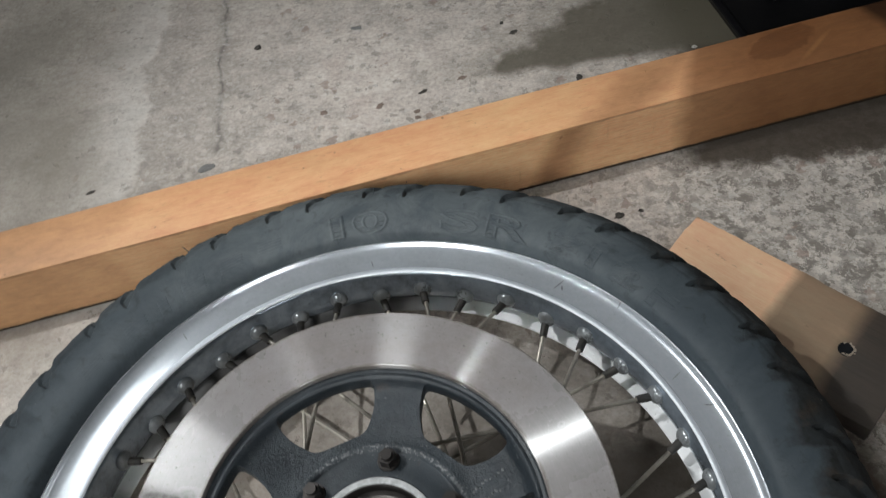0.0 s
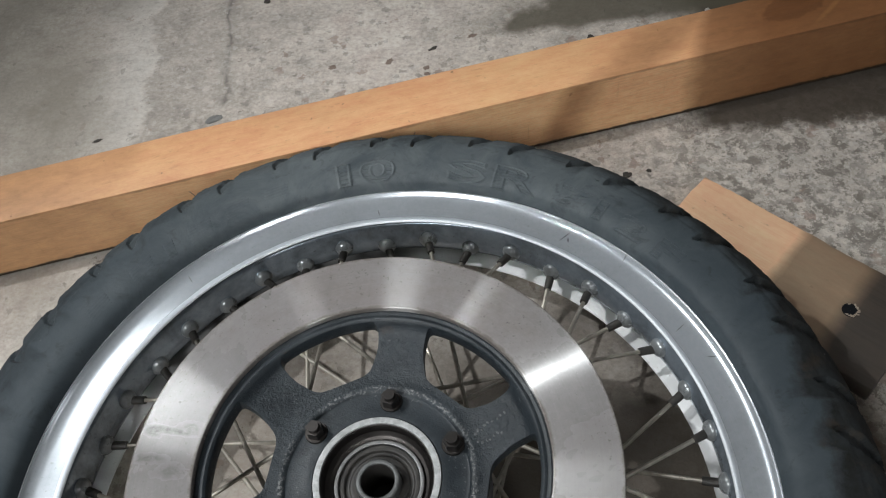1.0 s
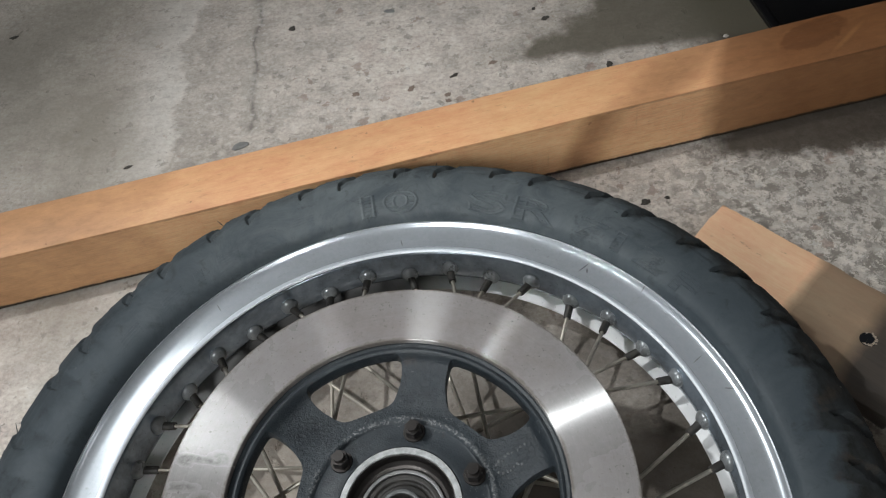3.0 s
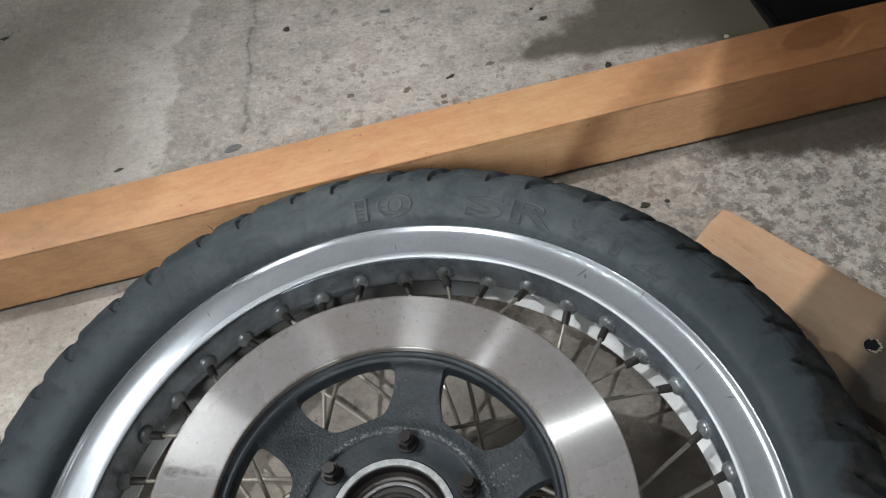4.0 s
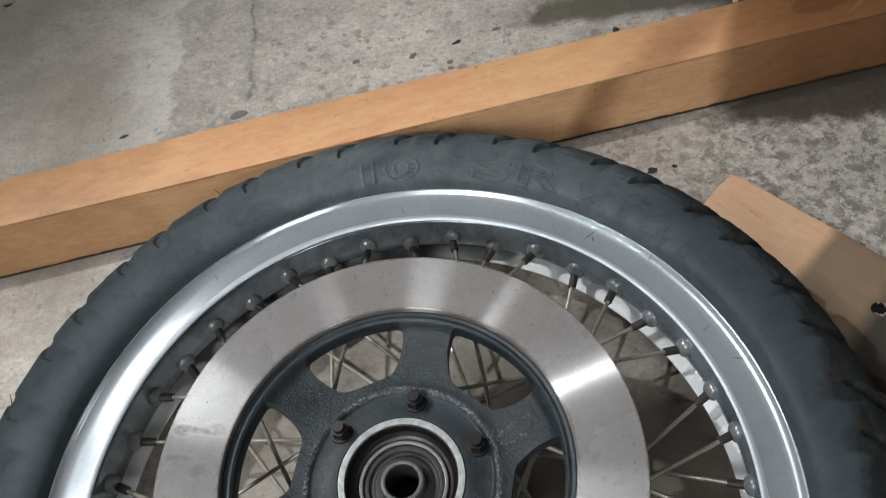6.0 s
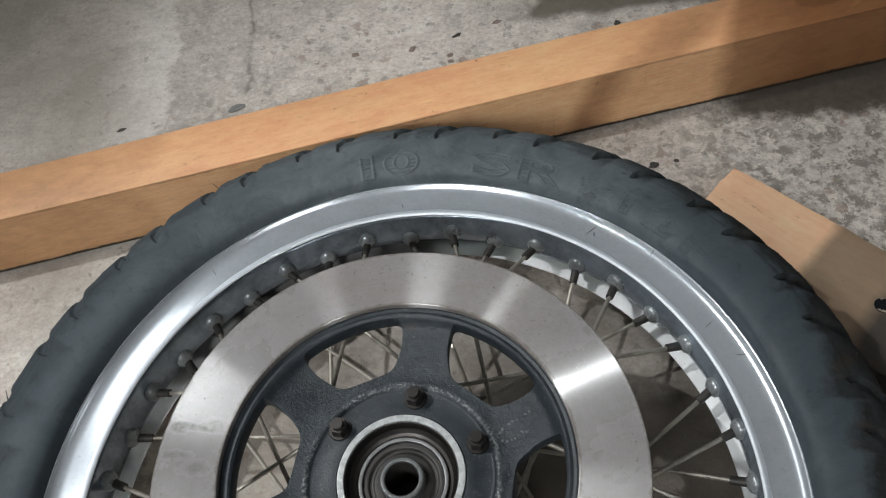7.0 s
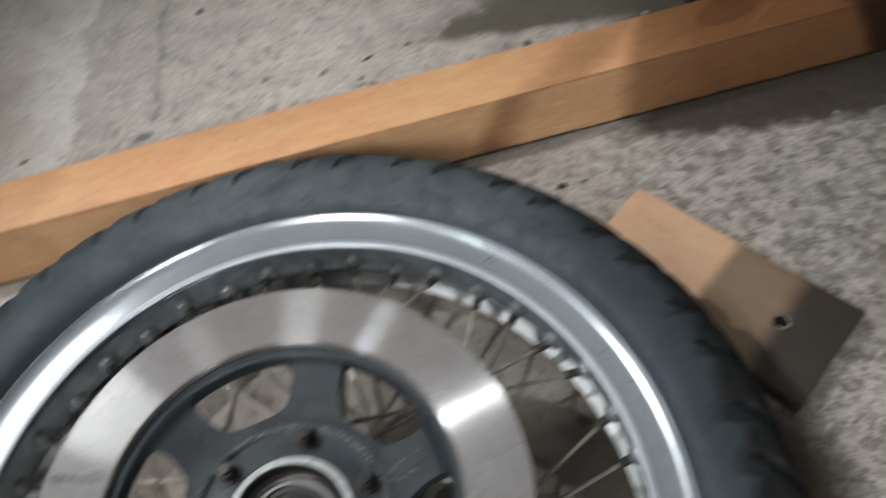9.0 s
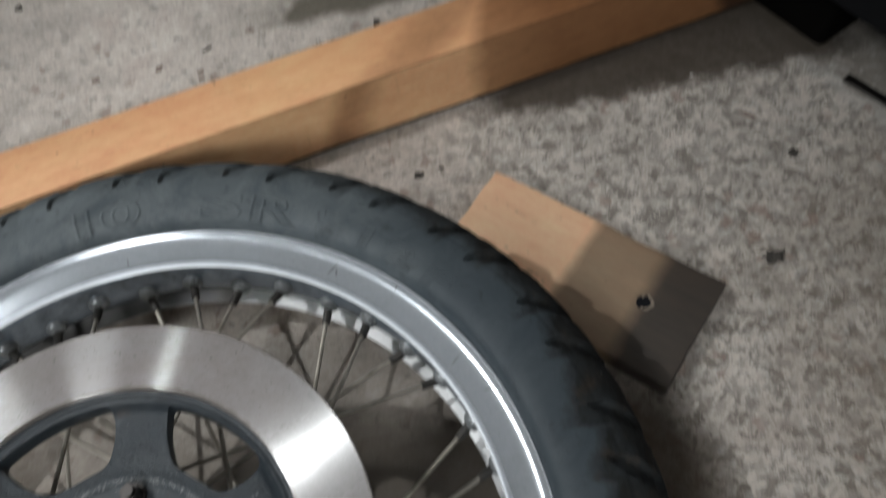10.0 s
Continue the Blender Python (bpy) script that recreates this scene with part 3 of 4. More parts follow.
def wear_rim(m):
    """Edges of the flange rubbed bright."""
    tree = m.node_tree
    g = Graph(tree)
    b = tree.nodes["Principled BSDF"]
    col, rough = b.inputs["Base Color"].links[0].from_socket, b.inputs["Roughness"].links[0].from_socket
    x, y, z = g.split(g.at())
    r = g.calc("SQRT", g.calc("ADD", g.calc("MULTIPLY", x, x), g.calc("MULTIPLY", y, y)))
    r = g.calc("ADD", r, g.calc("MULTIPLY", g.calc("SUBTRACT", g.noise(60, 5, 0.7), 0.5), 0.0012))
    r = g.calc("MULTIPLY", g.calc("SUBTRACT", r, 0.2150), 25.0)
    edge = g.ramp(r, [(0.120, 0.45), (0.145, 0.0), (0.745, 0.0), (0.765, 1.0)])
    col = g.mix(g.calc("MULTIPLY", edge, 0.85), col, (0.93, 0.94, 0.95))
    g.link(col, b.inputs["Base Color"])
    lip = g.ramp(r, [(0.17, 1.0), (0.22, 0.0)])
    g.link(g.calc("ADD", rough, g.calc("MAXIMUM", g.calc("MULTIPLY", edge, 0.22), g.calc("MULTIPLY", lip, 0.34))), b.inputs["Roughness"])


wear_rim(RIM_METAL)
def shade_patch(m, x, y, rx, ry, turn):
    """A soft patch of shade put into part of a casting's colour."""
    tree = m.node_tree
    g = Graph(tree)
    b = tree.nodes["Principled BSDF"]
    col = b.inputs["Base Color"].links[0].from_socket
    g.link(g.mix(g.calc("MULTIPLY", g.blob(x, y, rx, ry, turn, 0.35, 0.15, 2.7), 0.92), col, (0.045, 0.040, 0.035)), b.inputs["Base Color"])


RAW_METAL = make_metal("raw_pale_aluminium", (0.90, 0.905, 0.905), 0.5, flat=0.93, dirt=0.2, dirt_colour=(0.5, 0.5, 0.49))
# the disc's shade on the far stretch of the lower flange, as colour
shade_patch(RAW_METAL, *polar_xy(0.205, 124), 0.155, 0.055, 34)
DISC_METAL = make_metal("brushed_disc_steel", (0.338, 0.325, 0.322), 0.27, True, 1.0, 0.25, 0.90, 0.8, (0.29, 0.25, 0.235), 0.06, specks=0.7, mottle=0.22, wear_scale=7)


def wear_disc(m):
    """Rust smears across the friction face and a nicked outer edge."""
    tree = m.node_tree
    g = Graph(tree)
    b = tree.nodes["Principled BSDF"]
    col = b.inputs["Base Color"].links[0].from_socket
    rough = b.inputs["Roughness"].links[0].from_socket
    x, y, z = g.split(g.at())
    r = g.calc("SQRT", g.calc("ADD", g.calc("MULTIPLY", x, x), g.calc("MULTIPLY", y, y)))
    streaky = g.noise(150, 6, 0.75, g.at(scale=(1, 1.6, 1)), 0.6)
    total = None
    for radius, degrees, long, wide, amount in ((0.128, 172.8, 0.024, 0.0030, 1.0), (0.139, 173.6, 0.010, 0.0055, 1.0), (0.1165, 171.4, 0.010, 0.0060, 0.9),
                                                (0.137, 181.0, 0.015, 0.0040, 0.7), (0.122, 184.5, 0.012, 0.006, 0.6), (0.1315, 164.5, 0.0018, 0.0015, 1.0),
                                                (0.121, 38.0, 0.004, 0.002, 0.5), (0.131, 30.0, 0.003, 0.002, 0.5)):
        at = polar_xy(radius, degrees)
        spot = g.calc("MULTIPLY", g.blob(at[0], at[1], long, wide, degrees, 0.5, 0.25, degrees), amount)
        total = spot if total is None else g.calc("MAXIMUM", total, spot)
    total = g.calc("MULTIPLY", total, g.ramp(streaky, [(0.36, 0.15), (0.58, 1.0)]))
    pit = g.calc("MULTIPLY", g.ramp(g.noise(420, 3, 0.6, g.at(place=(2, 3, 0))), [(0.64, 0.0), (0.70, 1.0)]), g.ramp(g.noise(24, 5, 0.6), [(0.40, 0.0), (0.60, 0.9)]))
    total = g.calc("MAXIMUM", total, pit)
    rim = g.calc("ADD", r, g.calc("MULTIPLY", g.calc("SUBTRACT", g.noise(190, 5, 0.7), 0.5), 0.006))
    nick = g.ramp(g.calc("MULTIPLY", g.calc("SUBTRACT", rim, 0.140), 50.0), [(0.285, 0.0), (0.35, 0.75)])
    inner = g.ramp(g.calc("MULTIPLY", g.calc("SUBTRACT", rim, 0.100), 50.0), [(0.38, 0.7), (0.45, 0.0)])
    col = g.mix(g.calc("MULTIPLY", total, 0.95), col, (0.10, 0.094, 0.09))
    col = g.mix(g.calc("MAXIMUM", nick, inner), col, (0.17, 0.14, 0.12))
    g.link(col, b.inputs["Base Color"])
    g.link(g.calc("MINIMUM", g.calc("ADD", rough, g.calc("MULTIPLY", g.calc("MAXIMUM", total, nick), 0.4)), 0.8), b.inputs["Roughness"])


wear_disc(DISC_METAL)


def turned_glint(m, amount, rough, pull):
    """Fine circular tool marks that draw lights out into radial streaks."""
    tree = m.node_tree
    b, out = tree.nodes["Principled BSDF"], tree.nodes["Material Output"]
    gloss = tree.nodes.new("ShaderNodeBsdfAnisotropic")
    gloss.inputs["Color"].default_value = (0.9, 0.9, 0.9, 1)
    gloss.inputs["Roughness"].default_value = rough
    gloss.inputs["Anisotropy"].default_value = pull
    tangent = tree.nodes.new("ShaderNodeTangent")
    tangent.direction_type, tangent.axis = "RADIAL", "Z"
    tree.links.new(tangent.outputs[0], gloss.inputs["Tangent"])
    both = tree.nodes.new("ShaderNodeMixShader")
    g = Graph(tree)
    worn = g.ramp(g.noise(60, 6, 0.7), [(0.35, amount), (0.75, amount * 0.35)])
    tree.links.new(worn, both.inputs[0])
    tree.links.new(b.outputs[0], both.inputs[1])
    tree.links.new(gloss.outputs[0], both.inputs[2])
    tree.links.new(both.outputs[0], out.inputs["Surface"])


turned_glint(DISC_METAL, 0.24, 0.25, 0.85)
SPOKE_METAL = make_metal("tarnished_spoke_steel", (0.56, 0.52, 0.45), 0.38, flat=0.35, dirt=0.9, dirt_colour=(0.085, 0.066, 0.05), wear_scale=34)
NIPPLE_METAL = make_metal("tarnished_nipple_brass", (0.045, 0.043, 0.040), 0.5, flat=0.7, dirt=0.6, dirt_colour=(0.10, 0.085, 0.07), wear_scale=160)
HUB_METAL = make_metal("cast_hub_alloy", (0.30, 0.30, 0.30), 0.5, dirt=0.8, dirt_colour=(0.09, 0.085, 0.08), wear_scale=30)
RING_METAL = make_metal("machined_ring_steel", (0.52, 0.53, 0.53), 0.5, True, 0.3, 0.25, 0.7, 0.85, (0.14, 0.15, 0.145), wear_scale=130)
SLEEVE_METAL = make_metal("dull_sleeve_steel", (0.17, 0.175, 0.175), 0.45, flat=0.4, dirt=0.7, dirt_colour=(0.05, 0.05, 0.048), wear_scale=90)
BOLT_METAL = make_metal("oxidised_bolt_steel", (0.08, 0.074, 0.071), 0.42, dirt=0.6, dirt_colour=(0.07, 0.06, 0.055), wear_scale=120)
BLACK = make_black_paint()
CAST_GREY = make_plain("rubbed_casting", (0.03, 0.035, 0.038), (0.20, 0.205, 0.205), 0.5, 420)
SEAL = make_plain("greasy_seal_rubber", (0.02, 0.02, 0.02), (0.05, 0.045, 0.04), 0.4, 60)
GROOVE_DARK = make_plain("groove_shade_grey", (0.045, 0.045, 0.045), (0.075, 0.072, 0.068), 0.85, 60)
TRAY_PLASTIC = make_plain("glossy_black_plastic", (0.003, 0.003, 0.004), (0.006, 0.006, 0.007), 0.34, 8)
CRATE_PLASTIC = make_plain("charcoal_plastic", (0.003, 0.0035, 0.005), (0.006, 0.007, 0.009), 0.75, 10)
CRATE_PLASTIC.node_tree.nodes["Principled BSDF"].inputs["Specular IOR Level"].default_value = 0.2
SHADE_BLACK = make_plain("flat_shade_black", (0.002, 0.002, 0.002), (0.004, 0.0035, 0.003), 0.9, 40)
SHADE_BLACK.node_tree.nodes["Principled BSDF"].inputs["Specular IOR Level"].default_value = 0.05
CHIP = make_plain("dark_stone_chip", (0.035, 0.031, 0.027), (0.08, 0.07, 0.06), 0.8, 90)
BROWN_CHIP = make_plain("brown_stone_chip", (0.17, 0.125, 0.10), (0.26, 0.20, 0.17), 0.8, 90)
GREY_CHIP = make_plain("grey_stone_flake", (0.15, 0.15, 0.145), (0.22, 0.22, 0.21), 0.75, 90)
TORN = make_plain("torn_wood_fibre", (0.20, 0.16, 0.12), (0.42, 0.36, 0.29), 0.8, 400)
RAG_CLOTH = make_plain("greasy_grey_cloth", (0.014, 0.0135, 0.012), (0.036, 0.035, 0.031), 0.9, 40, relief=0.4)
PALE_CHIP = make_plain("pale_stone_chip", (0.45, 0.43, 0.40), (0.55, 0.52, 0.48), 0.8, 90)
PLASTER = make_plain("grey_wall_plaster", (0.50, 0.49, 0.475), (0.58, 0.57, 0.55), 0.85, 3)
BOARD = make_plain("white_ceiling_board", (0.70, 0.69, 0.67), (0.77, 0.76, 0.74), 0.85, 3)


# ---- mesh helpers ----
def part(name, bm, mat, parent=None, label="", smooth=True):
    me = bpy.data.meshes.new(name)
    if isinstance(bm, tuple):
        me.from_pydata(bm[0], [], bm[1])
        me.update()
    else:
        bm.to_mesh(me)
        bm.free()
    me.materials.append(mat)
    if smooth:
        me.polygons.foreach_set("use_smooth", [True] * len(me.polygons))
        me.set_sharp_from_angle(angle=radians(38))
    ob = new(name, me)
    if parent:
        ob.parent = parent
    if label:
        ob["label"] = label
    return ob


def again(name, ob, parent, m):
    """A further piece on the same mesh."""
    k = new(name, ob.data)
    k.parent = parent
    k.matrix_local = m
    return k


def thing(name, place, label, category, group="", kind=""):
    ob = new(name)
    ob.empty_display_size = 0.05
    ob.matrix_world = place
    return tagged(ob, label, category, group, kind)


def lathe(profile, steps=160, closed=True):
    """A body of revolution round z from (r, z) pairs."""
    n = len(profile)
    if closed and sum(p[0] * q[1] - q[0] * p[1] for p, q in zip(profile, profile[1:] + profile[:1])) < 0:
        profile = profile[::-1]
    a = np.linspace(0, 2 * math.pi, steps, endpoint=False)
    p = np.array(profile)
    verts = np.stack([np.outer(np.cos(a), p[:, 0]), np.outer(np.sin(a), p[:, 0]), np.tile(p[:, 1], (steps, 1))], 2).reshape(-1, 3)
    faces = []
    for i in range(steps):
        j = (i + 1) % steps
        for k in range(n if closed else n - 1):
            q = (k + 1) % n
            faces.append((i * n + k, j * n + k, j * n + q, i * n + q))
    return verts.tolist(), faces


def rounded(points, radius, steps=4):
    """A closed (r, z) outline with its corners rounded."""
    out = []
    n = len(points)
    for i in range(n):
        a, b, c = (Vector(points[k % n]) for k in (i - 1, i, i + 1))
        u, v = (a - b), (c - b)
        d = min(radius, u.length * 0.45, v.length * 0.45)
        p, q = b + u.normalized() * d, b + v.normalized() * d
        for k in range(steps + 1):
            t = k / steps
            out.append(tuple((1 - t) ** 2 * p + 2 * t * (1 - t) * b + t * t * q))
    return out


def box(sx, sy, sz, bevel=0.003, centre=(0, 0, 0), segments=2, cuts=0):
    bm = bmesh.new()
    bmesh.ops.create_cube(bm, size=1, matrix=Matrix.Translation(centre) @ Matrix.Diagonal((sx, sy, sz, 1)))
    if bevel:
        bmesh.ops.bevel(bm, geom=bm.edges[:], offset=bevel, segments=segments, affect="EDGES", profile=0.5)
    return bm


def rod(a, b, radius, steps=10, radius_b=None):
    """A straight round bar from a to b."""
    a, b = Vector(a), Vector(b)
    bm = bmesh.new()
    turn = (b - a).to_track_quat("Z", "Y").to_matrix().to_4x4()
    bmesh.ops.create_cone(bm, cap_ends=True, segments=steps, radius1=radius, radius2=radius if radius_b is None else radius_b,
                          depth=(b - a).length, matrix=Matrix.Translation((a + b) / 2) @ turn)
    return bm


def polar(r, degrees, z=0.0):
    return Vector((r * math.cos(radians(degrees)), r * math.sin(radians(degrees)), z))


# ---- structure ----
def build_room():
    bm = bmesh.new()
    bmesh.ops.create_grid(bm, x_segments=2, y_segments=2, size=1, matrix=Matrix.Diagonal((3.0, 3.0, 1, 1)))
    geo = bmesh.ops.extrude_face_region(bm, geom=bm.faces[:])
    bmesh.ops.translate(bm, vec=(0, 0, -0.12), verts=[v for v in geo["geom"] if isinstance(v, bmesh.types.BMVert)])
    bmesh.ops.recalc_face_normals(bm, faces=bm.faces)
    floor = part("floor", bm, CONCRETE, smooth=False)
    tagged(floor, "worn grey concrete garage floor with stains and pits", "floor", kind="structure")
    # walls and ceiling are out of view, added to enclose and bounce light
    for name, x, y, sx, sy in (("wall_north", 0, 3.05, 6.2, 0.1), ("wall_south", 0, -3.05, 6.2, 0.1),
                               ("wall_east", 3.05, 0, 0.1, 6.0), ("wall_west", -3.05, 0, 0.1, 6.0)):
        w = part(name, box(sx, sy, 2.6, 0, (x, y, 1.3)), PLASTER, smooth=False)
        tagged(w, "unseen plain grey wall, added to enclose the garage", "wall", kind="structure")
    c = part("ceiling", box(6.2, 6.2, 0.1, 0, (0, 0, 2.65)), BOARD, smooth=False)
    tagged(c, "unseen plain off-white ceiling, added to enclose the garage", "ceiling", kind="structure")


build_room()

# ---- the wheel ----
MID = 0.071          # height of the wheel's middle plane
wheel = thing("motorcycle_wheel", pose(0, 0, MID),
              "spoked motorcycle front wheel with black tyre lying flat on the floor", "motorcycle wheel")

# tyre cross-section, outside face upwards: radius and height over the middle plane
SECTION = [(0.3172, 0.0), (0.3168, 0.008), (0.3154, 0.017), (0.3120, 0.027), (0.3060, 0.0357), (0.2985, 0.0416), (0.2895, 0.0460),
           (0.2800, 0.0480), (0.2700, 0.0489), (0.2610, 0.0486), (0.2545, 0.0472), (0.2500, 0.0448), (0.2474, 0.0410), (0.2460, 0.0350), (0.2450, 0.0290)]


def section_curve(count):
    """Evenly spaced points along the smoothed half section."""
    p = np.array(SECTION)
    for _ in range(2):
        q = np.empty((2 * len(p) - 2, 2))
        q[0::2], q[1::2] = 0.75 * p[:-1] + 0.25 * p[1:], 0.25 * p[:-1] + 0.75 * p[1:]
        p = np.vstack([p[:1], q, p[-1:]])
    s = np.concatenate([[0], np.cumsum(np.hypot(*np.diff(p, axis=0).T))])
    u = np.linspace(0, s[-1], count)
    return np.stack([np.interp(u, s, p[:, 0]), np.interp(u, s, p[:, 1])], 1), u


def build_tyre():
    half, s = section_curve(72)
    around = 1760
    a = np.linspace(0, 2 * math.pi, around, endpoint=False)
    # slanted cuts over the shoulder, in pairs of unequal reach
    verts, rows = [], []
    full = np.vstack([half[::-1], np.stack([half[1:, 0], -half[1:, 1]], 1)])
    reach = np.concatenate([s[::-1], s[1:]])
    nrm = np.gradient(full, axis=0)
    nrm = np.stack([-nrm[:, 1], nrm[:, 0]], 1)
    nrm /= np.linalg.norm(nrm, axis=1, keepdims=True)
    if nrm[len(full) // 2, 0] < 0:
        nrm = -nrm
    A, S = np.meshgrid(a, reach, indexing="ij")
    pitch = 2 * math.pi / 22
    depth = np.zeros_like(A)
    for first, end, deep in ((115.0, 0.0625, 0.0044), (108.2, 0.0658, 0.0044)):
        run = np.minimum(S, 0.075) - end
        path = math.radians(first) + 1.9 * run
        phase = (A - path) % pitch
        off = np.minimum(phase, pitch - phase) * 0.29 * 0.8
        wide = 0.0052 * np.clip((end + 0.001 - S) / 0.013, 0.0, 1.0) + 0.0002
        groove = np.clip((wide - off) / 0.0009, 0, 1)
        groove *= np.clip((end - S) / 0.003, 0, 1) * np.clip((S - 0.006) / 0.004, 0, 1)
        depth = np.maximum(depth, groove * deep * (0.7 + 0.3 * np.cos(A - 0.4)))
    # a worn step where tread meets sidewall
    depth += 0.0006 * np.exp(-((S - 0.056) / 0.0015) ** 2)
    worn = np.clip((0.058 - S) / 0.008, 0, 1)
    wear = np.random.default_rng(5).standard_normal((around // 4, len(reach)))
    wear = np.repeat((wear + np.roll(wear, 1, 0) + np.roll(wear, 1, 1)) / 3, 4, 0)
    depth += 0.00035 * worn * wear
    wob = 0.0004 * np.sin(A * 3 + S * 40) + 0.0003 * np.sin(A * 11 + 1.3)
    R = full[None, :, 0] - depth * nrm[None, :, 0] + wob
    Z = full[None, :, 1] - depth * nrm[None, :, 1]
    V = np.stack([R * np.cos(A), R * np.sin(A), Z], 2).reshape(-1, 3)
    n = len(full)
    i, k = np.meshgrid(np.arange(around), np.arange(n - 1), indexing="ij")
    j = (i + 1) % around
    F = np.stack([i * n + k, i * n + k + 1, j * n + k + 1, j * n + k], 2).reshape(-1, 4)
    return part("tyre", (V.tolist(), F.tolist()), RUBBER, wheel, "worn black road tyre with slanted tread cuts")


tyre = build_tyre()


SIDE = section_curve(72)[0][::-1]


def on_sidewall(r, degrees, lift):
    """A point on the upper sidewall at that radius."""
    o = SIDE
    z = float(np.interp(r, o[:, 0], o[:, 1]))
    dz = (np.interp(r + 0.001, o[:, 0], o[:, 1]) - np.interp(r - 0.001, o[:, 0], o[:, 1])) / 0.002
    k = 1 / math.hypot(1, dz)
    return polar(r - lift * dz * k, degrees, z + lift * k)


def ribs(bm, levels):
    """Short level strips across a flat letter."""
    out = []
    for y in levels:
        k = bm.copy()
        cut = bmesh.ops.bisect_plane(k, geom=k.verts[:] + k.edges[:] + k.faces[:], plane_co=(0, y, 0), plane_no=(0, 1, 0), dist=1e-7)
        for e in cut["geom_cut"]:
            if isinstance(e, bmesh.types.BMEdge) and abs(e.verts[0].co.y - e.verts[1].co.y) < 1e-6:
                out.append(tuple(sorted((e.verts[0].co.x, e.verts[1].co.x))) + (y,))
        k.free()
    return out


def strip(bm, x0, x1, y, deg, centre_r, half=0.00028):
    count = max(1, int((x1 - x0) / 0.002))
    last = None
    for i in range(count + 1):
        x = x0 + (x1 - x0) * i / count
        here = [bm.verts.new(on_sidewall(centre_r + y + dy, deg - math.degrees(x / centre_r), lift)) for dy, lift in ((-2 * half, -0.0002), (-half, 0.0006), (half, 0.0006), (2 * half, -0.0002))]
        if last:
            for a in range(3):
                bm.faces.new((last[a], last[a + 1], here[a + 1], here[a]))
        last = here


def wrap_letters(name, text, degrees, size, centre_r, stretch=1.0):
    """Raised, ribbed outline letter bent round the sidewall, tops outwards."""
    shapes = []
    for fill in ("NONE", "FRONT"):
        cu = bpy.data.curves.new(name, "FONT")
        cu.body, cu.size, cu.align_x, cu.align_y = text, size, "CENTER", "CENTER"
        cu.fill_mode, cu.resolution_u, cu.offset = fill, 3, 0.0005
        if fill == "NONE":
            cu.bevel_depth, cu.bevel_resolution = 0.0007 if size > 0.022 else 0.0004, 0
        tmp = new(name, cu)
        me = bpy.data.meshes.new_from_object(tmp.evaluated_get(bpy.context.evaluated_depsgraph_get()))
        bpy.data.objects.remove(tmp)
        bpy.data.curves.remove(cu)
        bm = bmesh.new()
        bm.from_mesh(me)
        bpy.data.meshes.remove(me)
        for v in bm.verts:
            v.co.x *= stretch
        shapes.append(bm)
    outline, flat = shapes
    for _ in range(4):
        long_edges = [e for e in outline.edges if e.calc_length() > 0.003]
        if long_edges:
            bmesh.ops.subdivide_edges(outline, edges=long_edges, cuts=1)
    for v in outline.verts:
        x, y, z = v.co
        v.co = on_sidewall(centre_r + y, degrees - math.degrees(x / centre_r), z + 0.0002)
    bmesh.ops.remove_doubles(flat, verts=flat.verts[:], dist=1e-6)
    for x0, x1, y in ribs(flat, [size * k for k in (-0.24, -0.12, 0.0, 0.12, 0.24)]):
        if x1 - x0 > 0.0004:
            strip(outline, x0, x1, y, degrees, centre_r)
    flat.free()
    return part("raised_letter", outline, RUBBER, tyre)


def raised_bar(degrees, width, height, centre_r):
    """A raised, corrugated oblong on the sidewall."""
    nx, ny = 14, 37
    verts, faces = [], []
    for i in range(nx + 1):
        for j in range(ny + 1):
            u, v = i / nx - 0.5, j / ny - 0.5
            inside = abs(u) < 0.49 and abs(v) < 0.49
            rib = 0.5 + 0.5 * math.cos(v * 2 * math.pi * 6)
            lift = (0.00005 + 0.00024 * rib ** 2) if inside else -0.0003
            verts.append(tuple(on_sidewall(centre_r + v * height, degrees - math.degrees((u * width + v * height * 0.25) / centre_r), lift)))
    for i in range(nx):
        for j in range(ny):
            k = i * (ny + 1) + j
            faces.append((k, k + 1, k + ny + 2, k + ny + 1))
    return part("raised_bar", (verts, faces), RUBBER, tyre)


for word, deg in (("1", 103.6), ("0", 97.5), ("S", 81.4), ("R", 73.2), ("7", 62.2), ("1", 56.9), ("2", 50.6), ("F", 43.6)):
    wrap_letters("raised_letter", word, deg, 0.0255 if deg > 70 else 0.0215, 0.2580, {"1": 2.6 if deg > 90 else 2.2, "S": 2.7}.get(word, 2.25))
for deg in (116.0, 123.2, 130.5, 136.5, 142.2, 151.5):
    raised_bar(deg, 0.022 if deg != 136.5 else 0.009, 0.0155, 0.2580)
# moulding hairs left on the shoulder
rng = random.Random(4)
for deg in (22, 31, 47, 60, 92, 97, 128, 146, 157, 171):
    b0 = on_sidewall(0.292 + rng.uniform(-0.012, 0.012), deg, -0.001)
    d0 = Vector((rng.uniform(-1, 1), rng.uniform(-1, 1), 1.2)).normalized() * rng.uniform(0.005, 0.009)
    part("moulding_hair", rod(b0, b0 + d0, 0.0004, 5, 0.0002), RUBBER, tyre)

